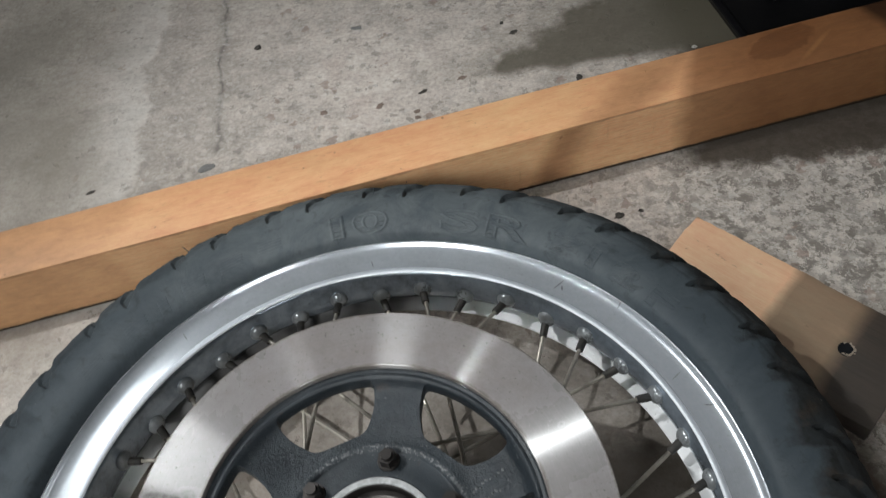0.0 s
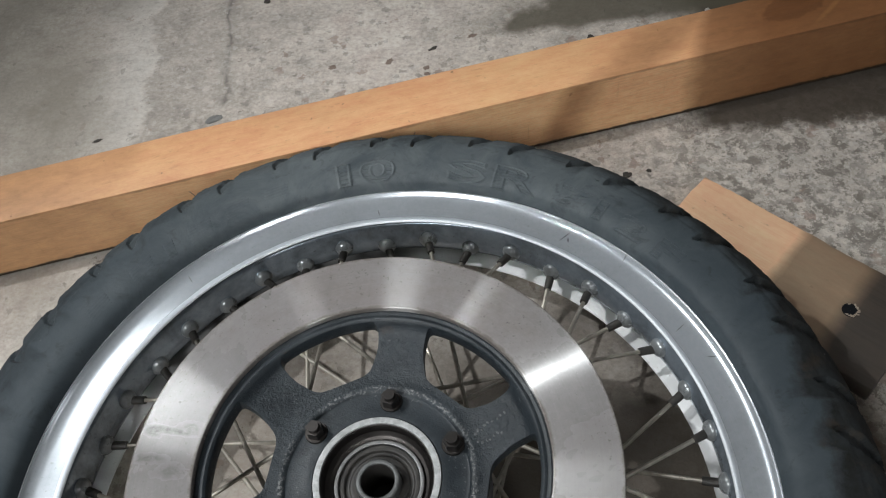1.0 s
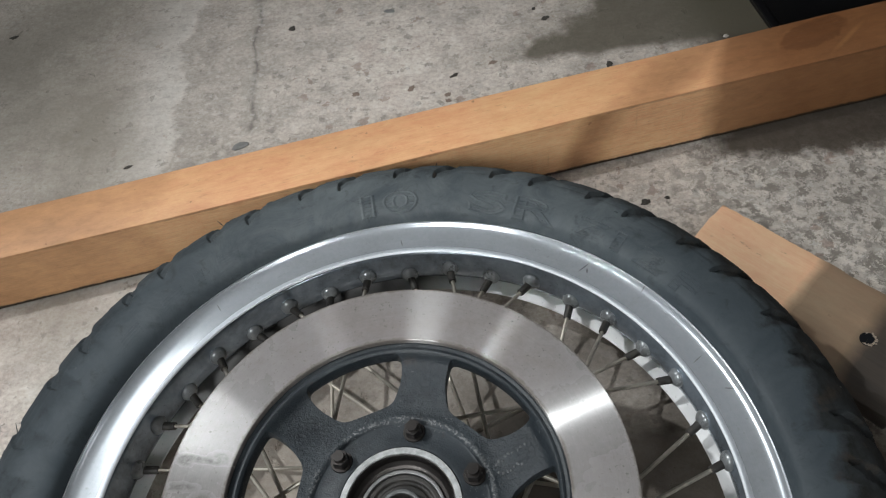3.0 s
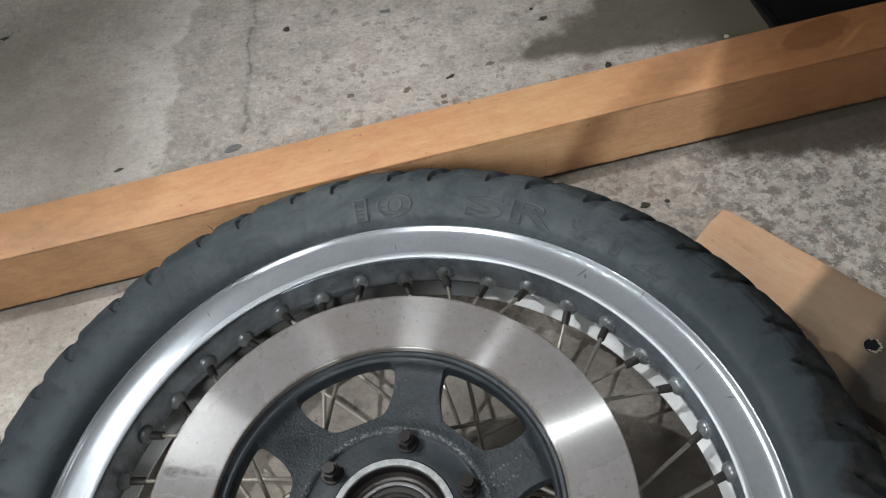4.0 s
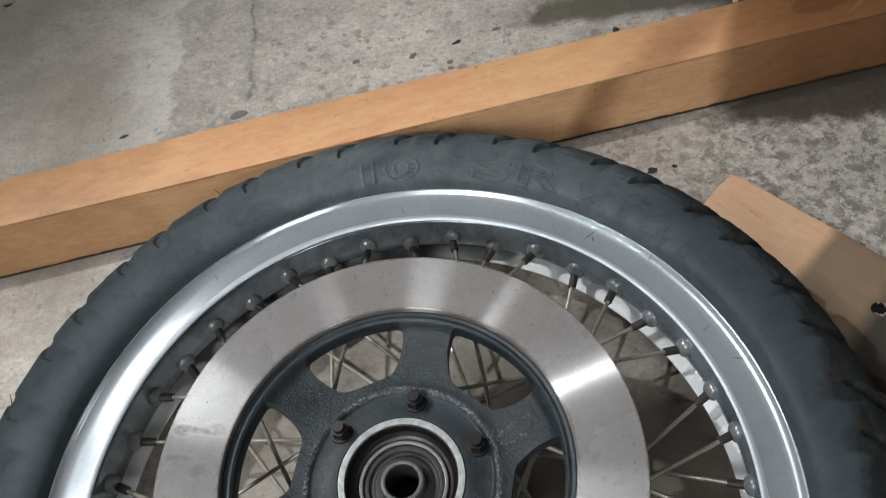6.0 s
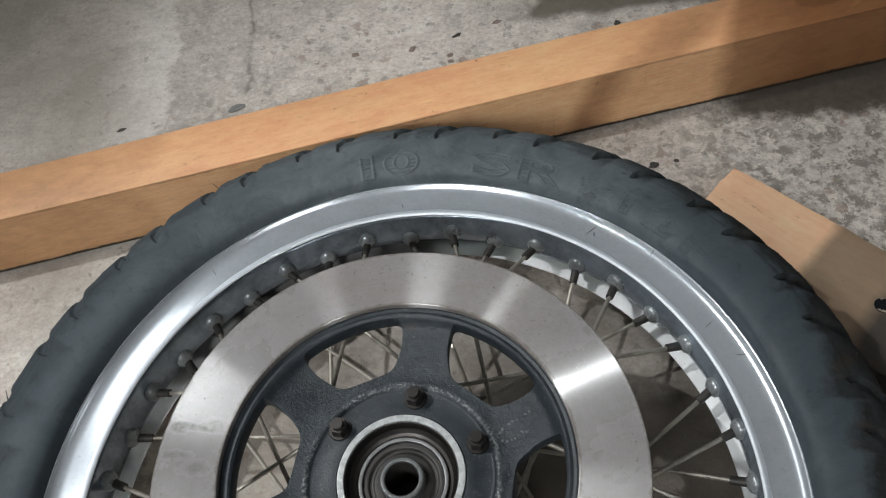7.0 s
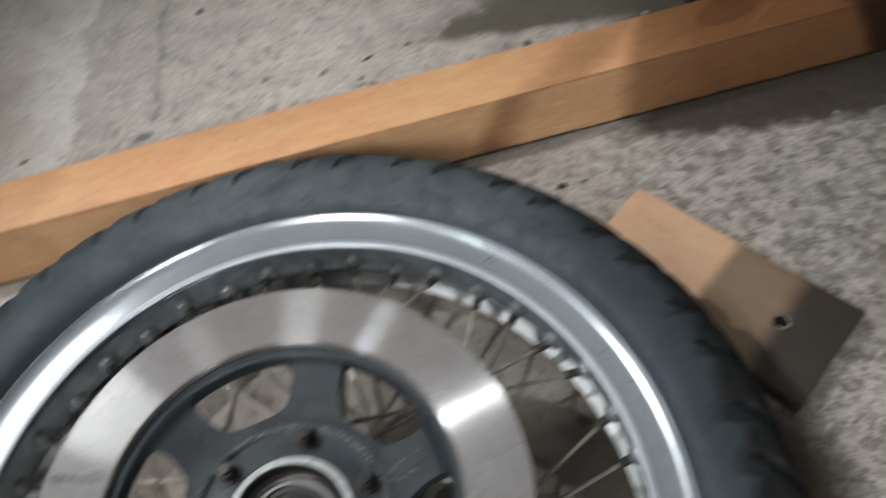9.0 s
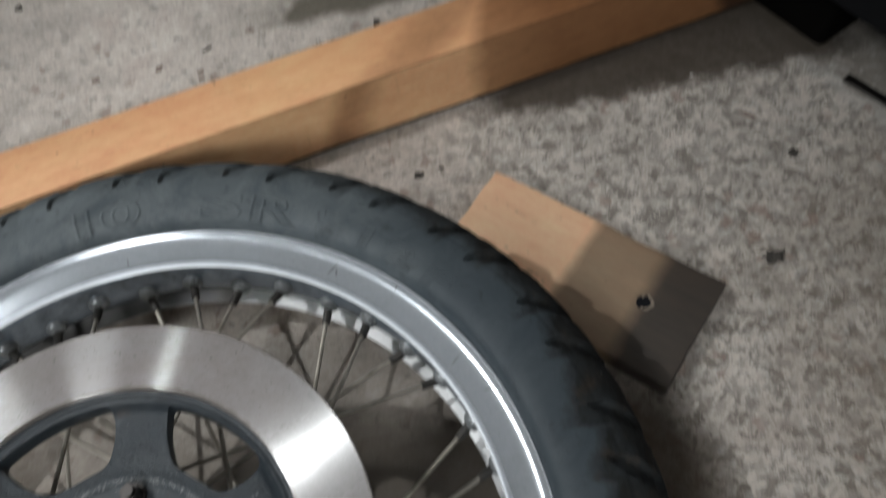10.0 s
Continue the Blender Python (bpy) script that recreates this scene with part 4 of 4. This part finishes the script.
# rim: polished flanges with an undercut, and the duller bed between them
UP = [(0.2450, 0.0300), (0.2460, 0.0318), (0.2462, 0.0338), (0.2458, 0.0350), (0.2450, 0.0353), (0.2443, 0.0349), (0.2436, 0.0340), (0.2426, 0.0330),
      (0.2412, 0.0321), (0.2396, 0.0315), (0.2376, 0.0311), (0.2350, 0.0309), (0.2300, 0.0307), (0.2226, 0.0304), (0.2216, 0.03055), (0.2205, 0.0305),
      (0.2196, 0.0301), (0.2190, 0.0293), (0.2193, 0.0285), (0.2206, 0.0279), (0.2300, 0.0262), (0.2400, 0.0245)]
part("rim_flange", lathe(UP + [(0.2445, 0.0260)], 240), RIM_METAL, wheel, "polished aluminium rim flange")
part("rim_flange", lathe([(r + (0.0013 if r < 0.225 else 0.0), -z) for r, z in UP] + [(0.2445, -0.0260)], 240), RAW_METAL, wheel,
                  "pale unpolished aluminium rim flange")
BED = [(0.2420, 0.0165), (0.2280, 0.0165), (0.2270, 0.0158), (0.2264, 0.0140), (0.2260, 0.0105), (0.2254, 0.0064), (0.2245, 0.0024), (0.2238, -0.0020),
       (0.2236, -0.0055), (0.2238, -0.0100), (0.2247, -0.0140), (0.2264, -0.0172), (0.2300, -0.0196), (0.2350, -0.0210), (0.2380, -0.0225), (0.2385, -0.0260), (0.2420, -0.0260)]
rim_bed = part("rim_bed", lathe(BED, 240), BED_METAL, wheel, "dull grey aluminium rim bed")
# dark ring added in the undercut to give the flange's shade
part("rim_shade_ring", lathe([(0.2284, 0.0168), (0.2288, 0.0258), (0.2424, 0.0258), (0.2424, 0.0168)], 240), GROOVE_DARK, wheel, "added dark ring for the shade under the rim flange")

# spokes and nipples
FIRST, STEP = 88.8, 9.0
FLANGE_R, FLANGE_Z = 0.064, 0.036


def build_spokes():
    for k in range(40):
        deg = FIRST - STEP * k
        sign = -1 if k % 4 in (0, 3) else 1
        upper = k % 2 == 0
        z = -0.0055 + (0.003 if upper else -0.003)
        foot = polar(FLANGE_R, deg + sign * 68, FLANGE_Z if upper else -FLANGE_Z)
        seat = polar(0.2235, deg, z)
        d = (foot - seat).normalized()
        spoke = part("spoke", rod(seat + d * 0.011, foot, 0.0016, 8), SPOKE_METAL, wheel)
        part("nipple", rod(seat - d * 0.002, seat + d * 0.0150, 0.0034, 12, 0.0030), NIPPLE_METAL, spoke)
        bm = bmesh.new()
        bmesh.ops.create_uvsphere(bm, u_segments=20, v_segments=12, radius=1,
                                  matrix=Matrix.Translation(polar(0.2240, deg, z + 0.0010)) @ Matrix.Rotation(radians(deg), 4, "Z") @ Matrix.Diagonal((0.0054, 0.0074, 0.0084, 1)))
        part("nipple_boss", bm, BOSS_METAL, rim_bed)


build_spokes()

# hub under the carrier
hub = part("hub", lathe(rounded([(0.014, 0.0398), (0.034, 0.0398), (0.046, 0.041), (0.070, 0.040), (0.070, 0.033), (0.044, 0.030), (0.036, 0.010),
                                 (0.036, -0.010), (0.044, -0.030), (0.070, -0.033), (0.070, -0.040), (0.046, -0.042), (0.040, -0.0705), (0.014, -0.0705)], 0.003), 96),
           HUB_METAL, wheel, "dark cast alloy hub")
part("hub_ring", lathe(rounded([(0.0356, 0.045), (0.0398, 0.045), (0.0398, 0.0614), (0.0356, 0.0614)], 0.0004), 96),
     RING_METAL, hub, "bright machined bearing collar")
part("bearing_seat", lathe(rounded([(0.0285, 0.040), (0.0355, 0.040), (0.0355, 0.0600), (0.0349, 0.0600), (0.0340, 0.0535), (0.0315, 0.0505), (0.0285, 0.0490)], 0.0006), 96), BOLT_METAL, hub, "grimy dark bearing seat")
part("bearing_race", lathe(rounded([(0.0258, 0.040), (0.0284, 0.040), (0.0284, 0.0515), (0.0258, 0.0515)], 0.0006), 96), HUB_METAL, hub, "greasy steel bearing race")
part("seal", lathe(rounded([(0.0140, 0.040), (0.0257, 0.040), (0.0257, 0.0495), (0.0225, 0.0495), (0.0215, 0.0475), (0.0195, 0.0475), (0.0185, 0.0490), (0.0140, 0.0490)], 0.0006), 96),
     SEAL, hub, "greasy dark rubber seal")
part("axle_sleeve", lathe(rounded([(0.0106, -0.02), (0.0140, -0.02), (0.0140, 0.0565), (0.0132, 0.0575), (0.0112, 0.0575), (0.0106, 0.0570)], 0.0006), 72),
     SLEEVE_METAL, hub, "dull steel axle sleeve")

# black liner and plug added so the bore looks deep and shaded
part("bore_liner", lathe([(0.0001, 0.0185), (0.0104, 0.0190), (0.0104, 0.0560), (0.01055, 0.0560), (0.01055, 0.0170), (0.0001, 0.0170)], 48), SEAL, hub, "added black liner darkening the axle hole")

# brake disc and its black carrier
DISC_Z = 0.156 - MID
disc = part("brake_disc", lathe(rounded([(0.1068, DISC_Z - 0.0055), (0.1475, DISC_Z - 0.0055), (0.1475, DISC_Z), (0.1068, DISC_Z)], 0.0009, 3), 288), DISC_METAL, wheel,
            "brushed steel brake disc with fine scoring")
ARM0 = 85.6


def build_carrier():
    """Dished black casting; six rounded windows are cut through it."""
    rad = [0.0405, 0.046, 0.0555, 0.0572, 0.0580, 0.0592, 0.0612, 0.0630, 0.068, 0.0735, 0.080, 0.087, 0.094, 0.0970, 0.0986, 0.1002, 0.1018, 0.1031, 0.1038, 0.1046, 0.1058, 0.1068, 0.1085]
    top = [0.0605, 0.0595, 0.0590, 0.0592, 0.0602, 0.0612, 0.0614, 0.0608, 0.0610, 0.0622, 0.0648, 0.0680, 0.0712, 0.0738, 0.0768, 0.0792, 0.0804, 0.0803, 0.0797, 0.0799, 0.0806, 0.0804, 0.0790]
    section = list(zip(rad, top)) + [(r, z - 0.011) for r, z in reversed(list(zip(rad, top)))]
    body = part("disc_carrier", lathe(section, 180), BLACK, None, "chipped black enamelled disc carrier with six windows")
    bm = bmesh.new()
    for w in range(6):
        mid = ARM0 + 30 + 60 * w
        corners = [(0.0708, -14.5), (0.0860, -20.0), (0.1002, -20.4)] + [(0.1003, 20.4 * a / 1.4) for a in (-0.93, -0.47, 0.0, 0.47, 0.93)]
        corners += [(0.1002, 20.4), (0.0860, 20.0), (0.0708, 14.5)]
        ring = rounded([tuple(polar(r, mid + off).xy) for r, off in corners], 0.0055, 5)
        low = [bm.verts.new((x, y, 0.03)) for x, y in ring]
        high = [bm.verts.new((x, y, 0.11)) for x, y in ring]
        bm.faces.new(low[::-1])
        bm.faces.new(high)
        for a in range(len(ring)):
            b = (a + 1) % len(ring)
            bm.faces.new((low[a], low[b], high[b], high[a]))
    bmesh.ops.recalc_face_normals(bm, faces=bm.faces)
    cutter = part("window_cutter", bm, BLACK)
    cut = body.modifiers.new("windows", "BOOLEAN")
    cut.operation, cut.object, cut.solver = "DIFFERENCE", cutter, "EXACT"
    soft = body.modifiers.new("soft", "BEVEL")
    soft.width, soft.segments, soft.limit_method, soft.angle_limit = 0.0016, 2, "ANGLE", radians(40)
    bpy.context.view_layer.update()
    made = bpy.data.meshes.new_from_object(body.evaluated_get(bpy.context.evaluated_depsgraph_get()))
    body.modifiers.clear()
    body.data = made
    made.polygons.foreach_set("use_smooth", [True] * len(made.polygons))
    made.set_sharp_from_angle(angle=radians(40))
    bpy.data.objects.remove(cutter)
    body.parent = disc
    return body


carrier = build_carrier()


def cast_marks():
    """Two worn rows of lumps left in the casting of one arm."""
    bm = bmesh.new()
    pick = random.Random(12)
    for row, count in ((28.6, 9), (22.4, 7)):
        for k in range(count):
            r = 0.0665 + 0.0026 * k + pick.uniform(-0.0006, 0.0006)
            z = float(np.interp(r, (0.063, 0.068, 0.0735, 0.080, 0.087, 0.094), (0.0608, 0.0610, 0.0622, 0.0648, 0.0680, 0.0712)))
            size = Matrix.Diagonal((pick.uniform(0.0008, 0.0016), pick.uniform(0.0007, 0.0012), pick.uniform(0.0006, 0.0011), 1))
            bmesh.ops.create_icosphere(bm, subdivisions=1, radius=1, matrix=Matrix.Translation(polar(r, row + pick.uniform(-1.0, 1.0), z)) @ Matrix.Rotation(pick.uniform(0, 3), 4, "Z") @ size)
    part("cast_mark", bm, CAST_GREY, disc, "worn pale lumps cast in the arm")


cast_marks()


def build_bolt():
    bm = bmesh.new()
    bmesh.ops.create_cone(bm, cap_ends=True, segments=24, radius1=0.0076, radius2=0.0071, depth=0.0022, matrix=Matrix.Translation((0, 0, 0.0011)))
    bmesh.ops.create_cone(bm, cap_ends=True, segments=6, radius1=0.0061, radius2=0.0057, depth=0.0075, matrix=Matrix.Translation((0, 0, 0.0055)))
    bmesh.ops.create_cone(bm, cap_ends=True, segments=14, radius1=0.0040, radius2=0.0036, depth=0.0035, matrix=Matrix.Translation((0, 0, 0.0105)))
    return part("bolt", bm, BOLT_METAL, wheel, "oxidised hexagon bolt")


bolt = build_bolt()
bolt.matrix_local = Matrix.Translation(polar(0.0512, 86.7, 0.0588)) @ Matrix.Rotation(0.3, 4, "Z")
for k in range(1, 6):
    again("bolt", bolt, wheel, Matrix.Translation(polar(0.0512, 86.7 - 58.8 * k if k < 2 else 86.7 - 60 * k, 0.0588)) @ Matrix.Rotation(0.5 * k, 4, "Z"))

# ---- timber ----
BEAM_TURN, BEAM_LONG = 17.37, 1.60


def build_beam():
    bm = bmesh.new()
    ring = [(0.0, 0.0030), (0.0030, 0.0), (0.0550, 0.0), (0.058, 0.0030), (0.058, 0.0728), (0.0577, 0.0737), (0.0568, 0.074), (0.0012, 0.074), (0.0003, 0.0737), (0.0, 0.0728)]
    count = 60
    loops = []
    for i in range(count + 1):
        x = (i / count - 0.5) * BEAM_LONG
        swell = 0.010 * max(0.0, x - 0.15)
        loops.append([bm.verts.new((x, y - (swell if y < 0.01 and z < 0.01 else 0.0) + 0.0009 * noise.noise(Vector((x * 6, y * 60, z * 60))), max(0.0, z + (0.0007 * noise.noise(Vector((x * 9, y * 60 + 7, z * 60))) if z > 0.001 else 0)))) for y, z in ring])
    for a, b in zip(loops, loops[1:]):
        for k in range(len(ring)):
            q = (k + 1) % len(ring)
            bm.faces.new((a[k], a[q], b[q], b[k]))
    bm.faces.new(loops[0])
    bm.faces.new(loops[-1][::-1])
    bmesh.ops.recalc_face_normals(bm, faces=bm.faces)
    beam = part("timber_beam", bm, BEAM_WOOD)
    mid = 0.0
    beam.matrix_world = Matrix.Translation((mid, 0.3557 + 0.3127 * mid, 0.0)) @ Matrix.Rotation(radians(BEAM_TURN), 4, "Z")
    return tagged(beam, "orange planed softwood beam lying on the concrete floor", "timber beam")


build_beam()


def build_plank():
    """Short offcut under the edge of the tyre, with a disc for its knot hole."""
    bm = box(0.211, 0.102, 0.018, 0.0015, (0, -0.051, 0.009), 2)
    for _ in range(5):
        bmesh.ops.subdivide_edges(bm, edges=[e for e in bm.edges if e.calc_length() > 0.008 and e.is_manifold and e.calc_face_angle(0) > 0.1], cuts=1)
    bmesh.ops.triangulate(bm, faces=[f for f in bm.faces if len(f.verts) > 4])
    for v in bm.verts:
        if v.co.z > 0.001:
            shake = noise.noise_vector(v.co * 160) * 0.0009 + noise.noise_vector(v.co * 45) * 0.0010
            v.co += Vector((shake.x, shake.y, -abs(shake.z) * 0.3))
    plank = part("plank_offcut", bm, PLANK_WOOD)
    a, b = Vector((0.2455, 0.333)), Vector((0.4095, 0.203))
    mid = (a + b) / 2
    plank.matrix_world = Matrix.Translation((mid.x, mid.y, 0)) @ Matrix.Rotation(math.atan2(b.y - a.y, b.x - a.x), 4, "Z")
    tagged(plank, "short pine offcut, half greyed, lying under the tyre", "plank")
    # no recess: the hole's shade is a black disc on the wood
    hole = part("knot_hole_disc", lathe([(0.0001, 0.0182), (0.0052, 0.0182), (0.0062, 0.0185), (0.0066, 0.0182), (0.0001, 0.0180)], 18), CRATE_PLASTIC, plank, "flat black disc standing in for the shaded knot hole")
    hole.matrix_local = plank.matrix_world.inverted() @ Matrix.Translation((0.344, 0.193, 0))
    bm = bmesh.new()
    pick = random.Random(8)
    for k in range(14):
        turn = radians(pick.uniform(-150, 120))
        at = Vector((0.0057 * math.cos(turn), 0.0057 * math.sin(turn), 0.0187 + pick.uniform(0, 0.0006)))
        bmesh.ops.create_cone(bm, cap_ends=True, segments=5, radius1=pick.uniform(0.0005, 0.0011), radius2=0.0003, depth=pick.uniform(0.002, 0.004),
                              matrix=Matrix.Translation(at) @ Matrix.Rotation(turn + pick.uniform(0.7, 2.2), 4, "Z") @ Matrix.Rotation(radians(-84), 4, "Y"))
    torn = part("splinters", bm, PLANK_WOOD, plank, "pale torn fibres round the knot hole", smooth=False)
    torn.data.materials[0] = TORN
    torn.matrix_local = plank.matrix_world.inverted() @ Matrix.Translation((0.344, 0.193, 0))
    return plank


build_plank()

# ---- black tray behind the beam, and the charcoal crate over the beam's end ----
AXIS = Matrix.Translation((0, 0.3557, 0)) @ Matrix.Rotation(radians(BEAM_TURN), 4, "Z")


def rounded_rect(sx, sy, radius, steps=6):
    pts = []
    for cx, cy, a0 in ((sx / 2 - radius, sy / 2 - radius, 0), (-sx / 2 + radius, sy / 2 - radius, 90), (-sx / 2 + radius, -sy / 2 + radius, 180), (sx / 2 - radius, -sy / 2 + radius, 270)):
        for k in range(steps + 1):
            a = radians(a0 + 90 * k / steps)
            pts.append((cx + radius * math.cos(a), cy + radius * math.sin(a)))
    return pts


def tub_shell(sx, sy, radius, levels, ring=False):
    """Stacked rounded outlines, (growth, height) each; a ring closes on itself, a basin is capped."""
    bm = bmesh.new()
    loops = []
    for grow, z in levels:
        loops.append([bm.verts.new((x, y, z)) for x, y in rounded_rect(sx + 2 * grow, sy + 2 * grow, max(0.01, radius + grow))])
    for a, b in zip(loops, loops[1:] + (loops[:1] if ring else [])):
        for i in range(len(a)):
            j = (i + 1) % len(a)
            bm.faces.new((a[i], a[j], b[j], b[i]))
    if not ring:
        bm.faces.new(loops[0][::-1])
        bm.faces.new(loops[-1])
    bmesh.ops.recalc_face_normals(bm, faces=bm.faces)
    return bm


def build_tray():
    """Shallow moulded tray with a low rolled rim."""
    tray = thing("drip_tray", AXIS @ Matrix.Translation((0.554, 0.282, 0)), "glossy black plastic drip tray lying behind the beam", "drip tray")
    part("basin", tub_shell(0.35, 0.43, 0.012, ((0.0, 0.0), (0.003, 0.012), (-0.002, 0.012), (-0.012, 0.003))), TRAY_PLASTIC, tray)
    part("rim", tub_shell(0.35, 0.43, 0.012, ((-0.003, 0.0122), (0.005, 0.0122), (0.006, 0.0138), (0.005, 0.0152), (0.0, 0.0158), (-0.003, 0.0145)), True), TRAY_PLASTIC, tray)


def build_rag(x, y, sx, sy, turn):
    """A crumpled grey rag lying in the tray."""
    bm = bmesh.new()
    bmesh.ops.create_grid(bm, x_segments=26, y_segments=18, size=1)
    off = Vector((x * 40, y * 40, turn))
    for v in bm.verts:
        p = v.co.copy()
        edge = 1 + 0.25 * noise.noise(p.normalized() * 1.5 + off)
        rise = 0.006 + 0.010 * abs(noise.noise(p * 2.4 + off)) + 0.003 * noise.noise(p * 7 + off)
        v.co = Vector((p.x * sx * edge, p.y * sy * edge, max(0.0005, rise * (1.15 - max(abs(p.x), abs(p.y)) ** 3))))
    geo = bmesh.ops.extrude_face_region(bm, geom=bm.faces[:])
    bmesh.ops.translate(bm, vec=(0, 0, 0.0012), verts=[v for v in geo["geom"] if isinstance(v, bmesh.types.BMVert)])
    bmesh.ops.recalc_face_normals(bm, faces=bm.faces)
    rag = part("rag", bm, RAG_CLOTH)
    rag.matrix_world = AXIS @ Matrix.Translation((x, y, 0.003)) @ Matrix.Rotation(radians(turn), 4, "Z")
    return tagged(rag, "crumpled greasy grey rag lying in the tray", "rag", "rags in the tray")


build_tray()
build_rag(0.470, 0.195, 0.034, 0.012, 20)
build_rag(0.545, 0.150, 0.024, 0.010, -30)


def build_crate():
    """Lidded tub: tapering body with a rolled rim, and a flat lid pressed on it."""
    crate = thing("storage_crate", Matrix.Translation((0.675, 0.560, 0.0745)) @ Matrix.Rotation(radians(31.9), 4, "Z"),
                  "dark charcoal plastic storage crate set on the beam's end", "storage crate")

    def shell(levels):
        bm = bmesh.new()
        loops = []
        for grow, z in levels:
            loops.append([bm.verts.new((x, y, z)) for x, y in rounded_rect(0.34 + 2 * grow, 0.64 + 2 * grow, 0.035 + grow)])
        for a, b in zip(loops, loops[1:]):
            for i in range(len(a)):
                k = (i + 1) % len(a)
                bm.faces.new((a[i], a[k], b[k], b[i]))
        bm.faces.new(loops[0][::-1])
        bm.faces.new(loops[-1])
        bmesh.ops.recalc_face_normals(bm, faces=bm.faces)
        return bm

    part("body", shell(((0.0, 0.004), (0.004, 0.0), (0.012, 0.085), (0.0135, 0.086), (0.030, 0.25), (0.036, 0.2515), (0.036, 0.2570))), CRATE_PLASTIC, crate)
    part("lid", shell(((0.030, 0.2575), (0.042, 0.2575), (0.044, 0.262), (0.040, 0.276), (0.034, 0.280), (0.020, 0.280), (0.016, 0.277))), CRATE_PLASTIC, crate)


build_crate()
# black block added for the deep shade below the crate; also carries it
block = part("shade_block", box(0.092, 0.062, 0.0745, 0.008, (0, 0, 0.03725), 3), SHADE_BLACK)
block.matrix_world = Matrix.Translation((0.5660, 0.5000, 0)) @ Matrix.Rotation(radians(-58), 4, "Z")
tagged(block, "added black block standing in for the shade under the crate", "rubber block")
floor_strip = part("dark_strip", box(0.046, 0.011, 0.0025, 0.0008, (0.023, 0, 0.00125), 1), BOLT_METAL)
floor_strip.matrix_world = Matrix.Translation((0.5775, 0.4085, 0)) @ Matrix.Rotation(radians(-52), 4, "Z")
tagged(floor_strip, "thin dark strip lying on the concrete floor", "metal strip")


# ---- chips of stone on the floor ----
def chip(x, y, sx, sy, sz, mat, turn, label):
    bm = bmesh.new()
    bmesh.ops.create_icosphere(bm, subdivisions=3, radius=1)
    r = random.Random(int(x * 1000) + int(y * 7000))
    off = Vector((r.uniform(0, 9), r.uniform(0, 9), r.uniform(0, 9)))
    for v in bm.verts:
        v.co *= 1 + 0.6 * noise.noise(v.co * 1.6 + off) + 0.25 * noise.noise(v.co * 3.7 + off)
        v.co = Vector((v.co.x * sx, v.co.y * sy, max(v.co.z, -0.5) * sz))
    ob = part("stone_chip", bm, mat, smooth=False)
    ob.matrix_world = Matrix.Translation((x, y, sz * 0.3)) @ Matrix.Rotation(radians(turn), 4, "Z")
    return tagged(ob, label, "stone chip", "grit on the floor")


DARK = "small dark stone chip on the concrete floor"
chip(0.4604, 0.2302, 0.0090, 0.0058, 0.0030, CHIP, 10, DARK)
chip(-0.2541, 0.4299, 0.010, 0.0045, 0.0014, GREY_CHIP, 25, "flat grey flake of stone on the concrete floor")
chip(-0.235, 0.6232, 0.0042, 0.0036, 0.0018, CHIP, 0, DARK)
chip(0.1469, 0.5451, 0.0032, 0.0048, 0.0020, CHIP, 0, DARK)
chip(-0.0302, 0.5028, 0.0036, 0.0026, 0.0010, BROWN_CHIP, 40, "small brown stone chip on the concrete floor")
chip(-0.0285, 0.4935, 0.0034, 0.0022, 0.0009, BROWN_CHIP, 0, "small brown stone chip on the concrete floor")
chip(0.2075, 0.5005, 0.012, 0.0025, 0.0030, CHIP, 17, "dark splinter of bark beside the timber beam")
chip(0.275, 0.585, 0.0026, 0.0018, 0.0016, PALE_CHIP, 17, "small pale stone chip on the concrete floor")
BROWN = "small brown stone chip on the concrete floor"
chip(0.0742, 0.6262, 0.0046, 0.0030, 0.0014, CHIP, 30, DARK)
chip(0.0604, 0.6444, 0.0026, 0.0020, 0.0012, CHIP, 80, DARK)
chip(-0.0255, 0.5330, 0.0050, 0.0020, 0.0012, CHIP, 35, DARK)
chip(-0.0727, 0.5136, 0.0046, 0.0030, 0.0008, BROWN_CHIP, 60, BROWN)
chip(-0.1359, 0.5065, 0.0042, 0.0032, 0.0008, BROWN_CHIP, 10, BROWN)
chip(0.0170, 0.5528, 0.0052, 0.0024, 0.0012, BROWN_CHIP, 25, BROWN)
chip(0.1766, 0.3496, 0.0042, 0.0030, 0.0016, CHIP, 20, DARK)
chip(0.1977, 0.3551, 0.0024, 0.0018, 0.0012, CHIP, 0, DARK)
chip(0.5059, 0.3305, 0.0048, 0.0040, 0.0022, CHIP, 70, DARK)
chip(0.4784, 0.3780, 0.0080, 0.0024, 0.0012, BROWN_CHIP, -40, BROWN)
chip(0.4406, 0.4312, 0.0016, 0.0014, 0.0012, PALE_CHIP, 0, "small pale stone chip on the concrete floor")
chip(-0.6117, 0.6249, 0.0050, 0.0030, 0.0012, CHIP, 20, DARK)
chip(-0.3774, 0.4002, 0.0050, 0.0016, 0.0012, CHIP, 25, DARK)
chip(-0.1156, 0.6502, 0.0062, 0.0030, 0.0008, GREY_CHIP, 8, "flat grey flake of stone on the concrete floor")
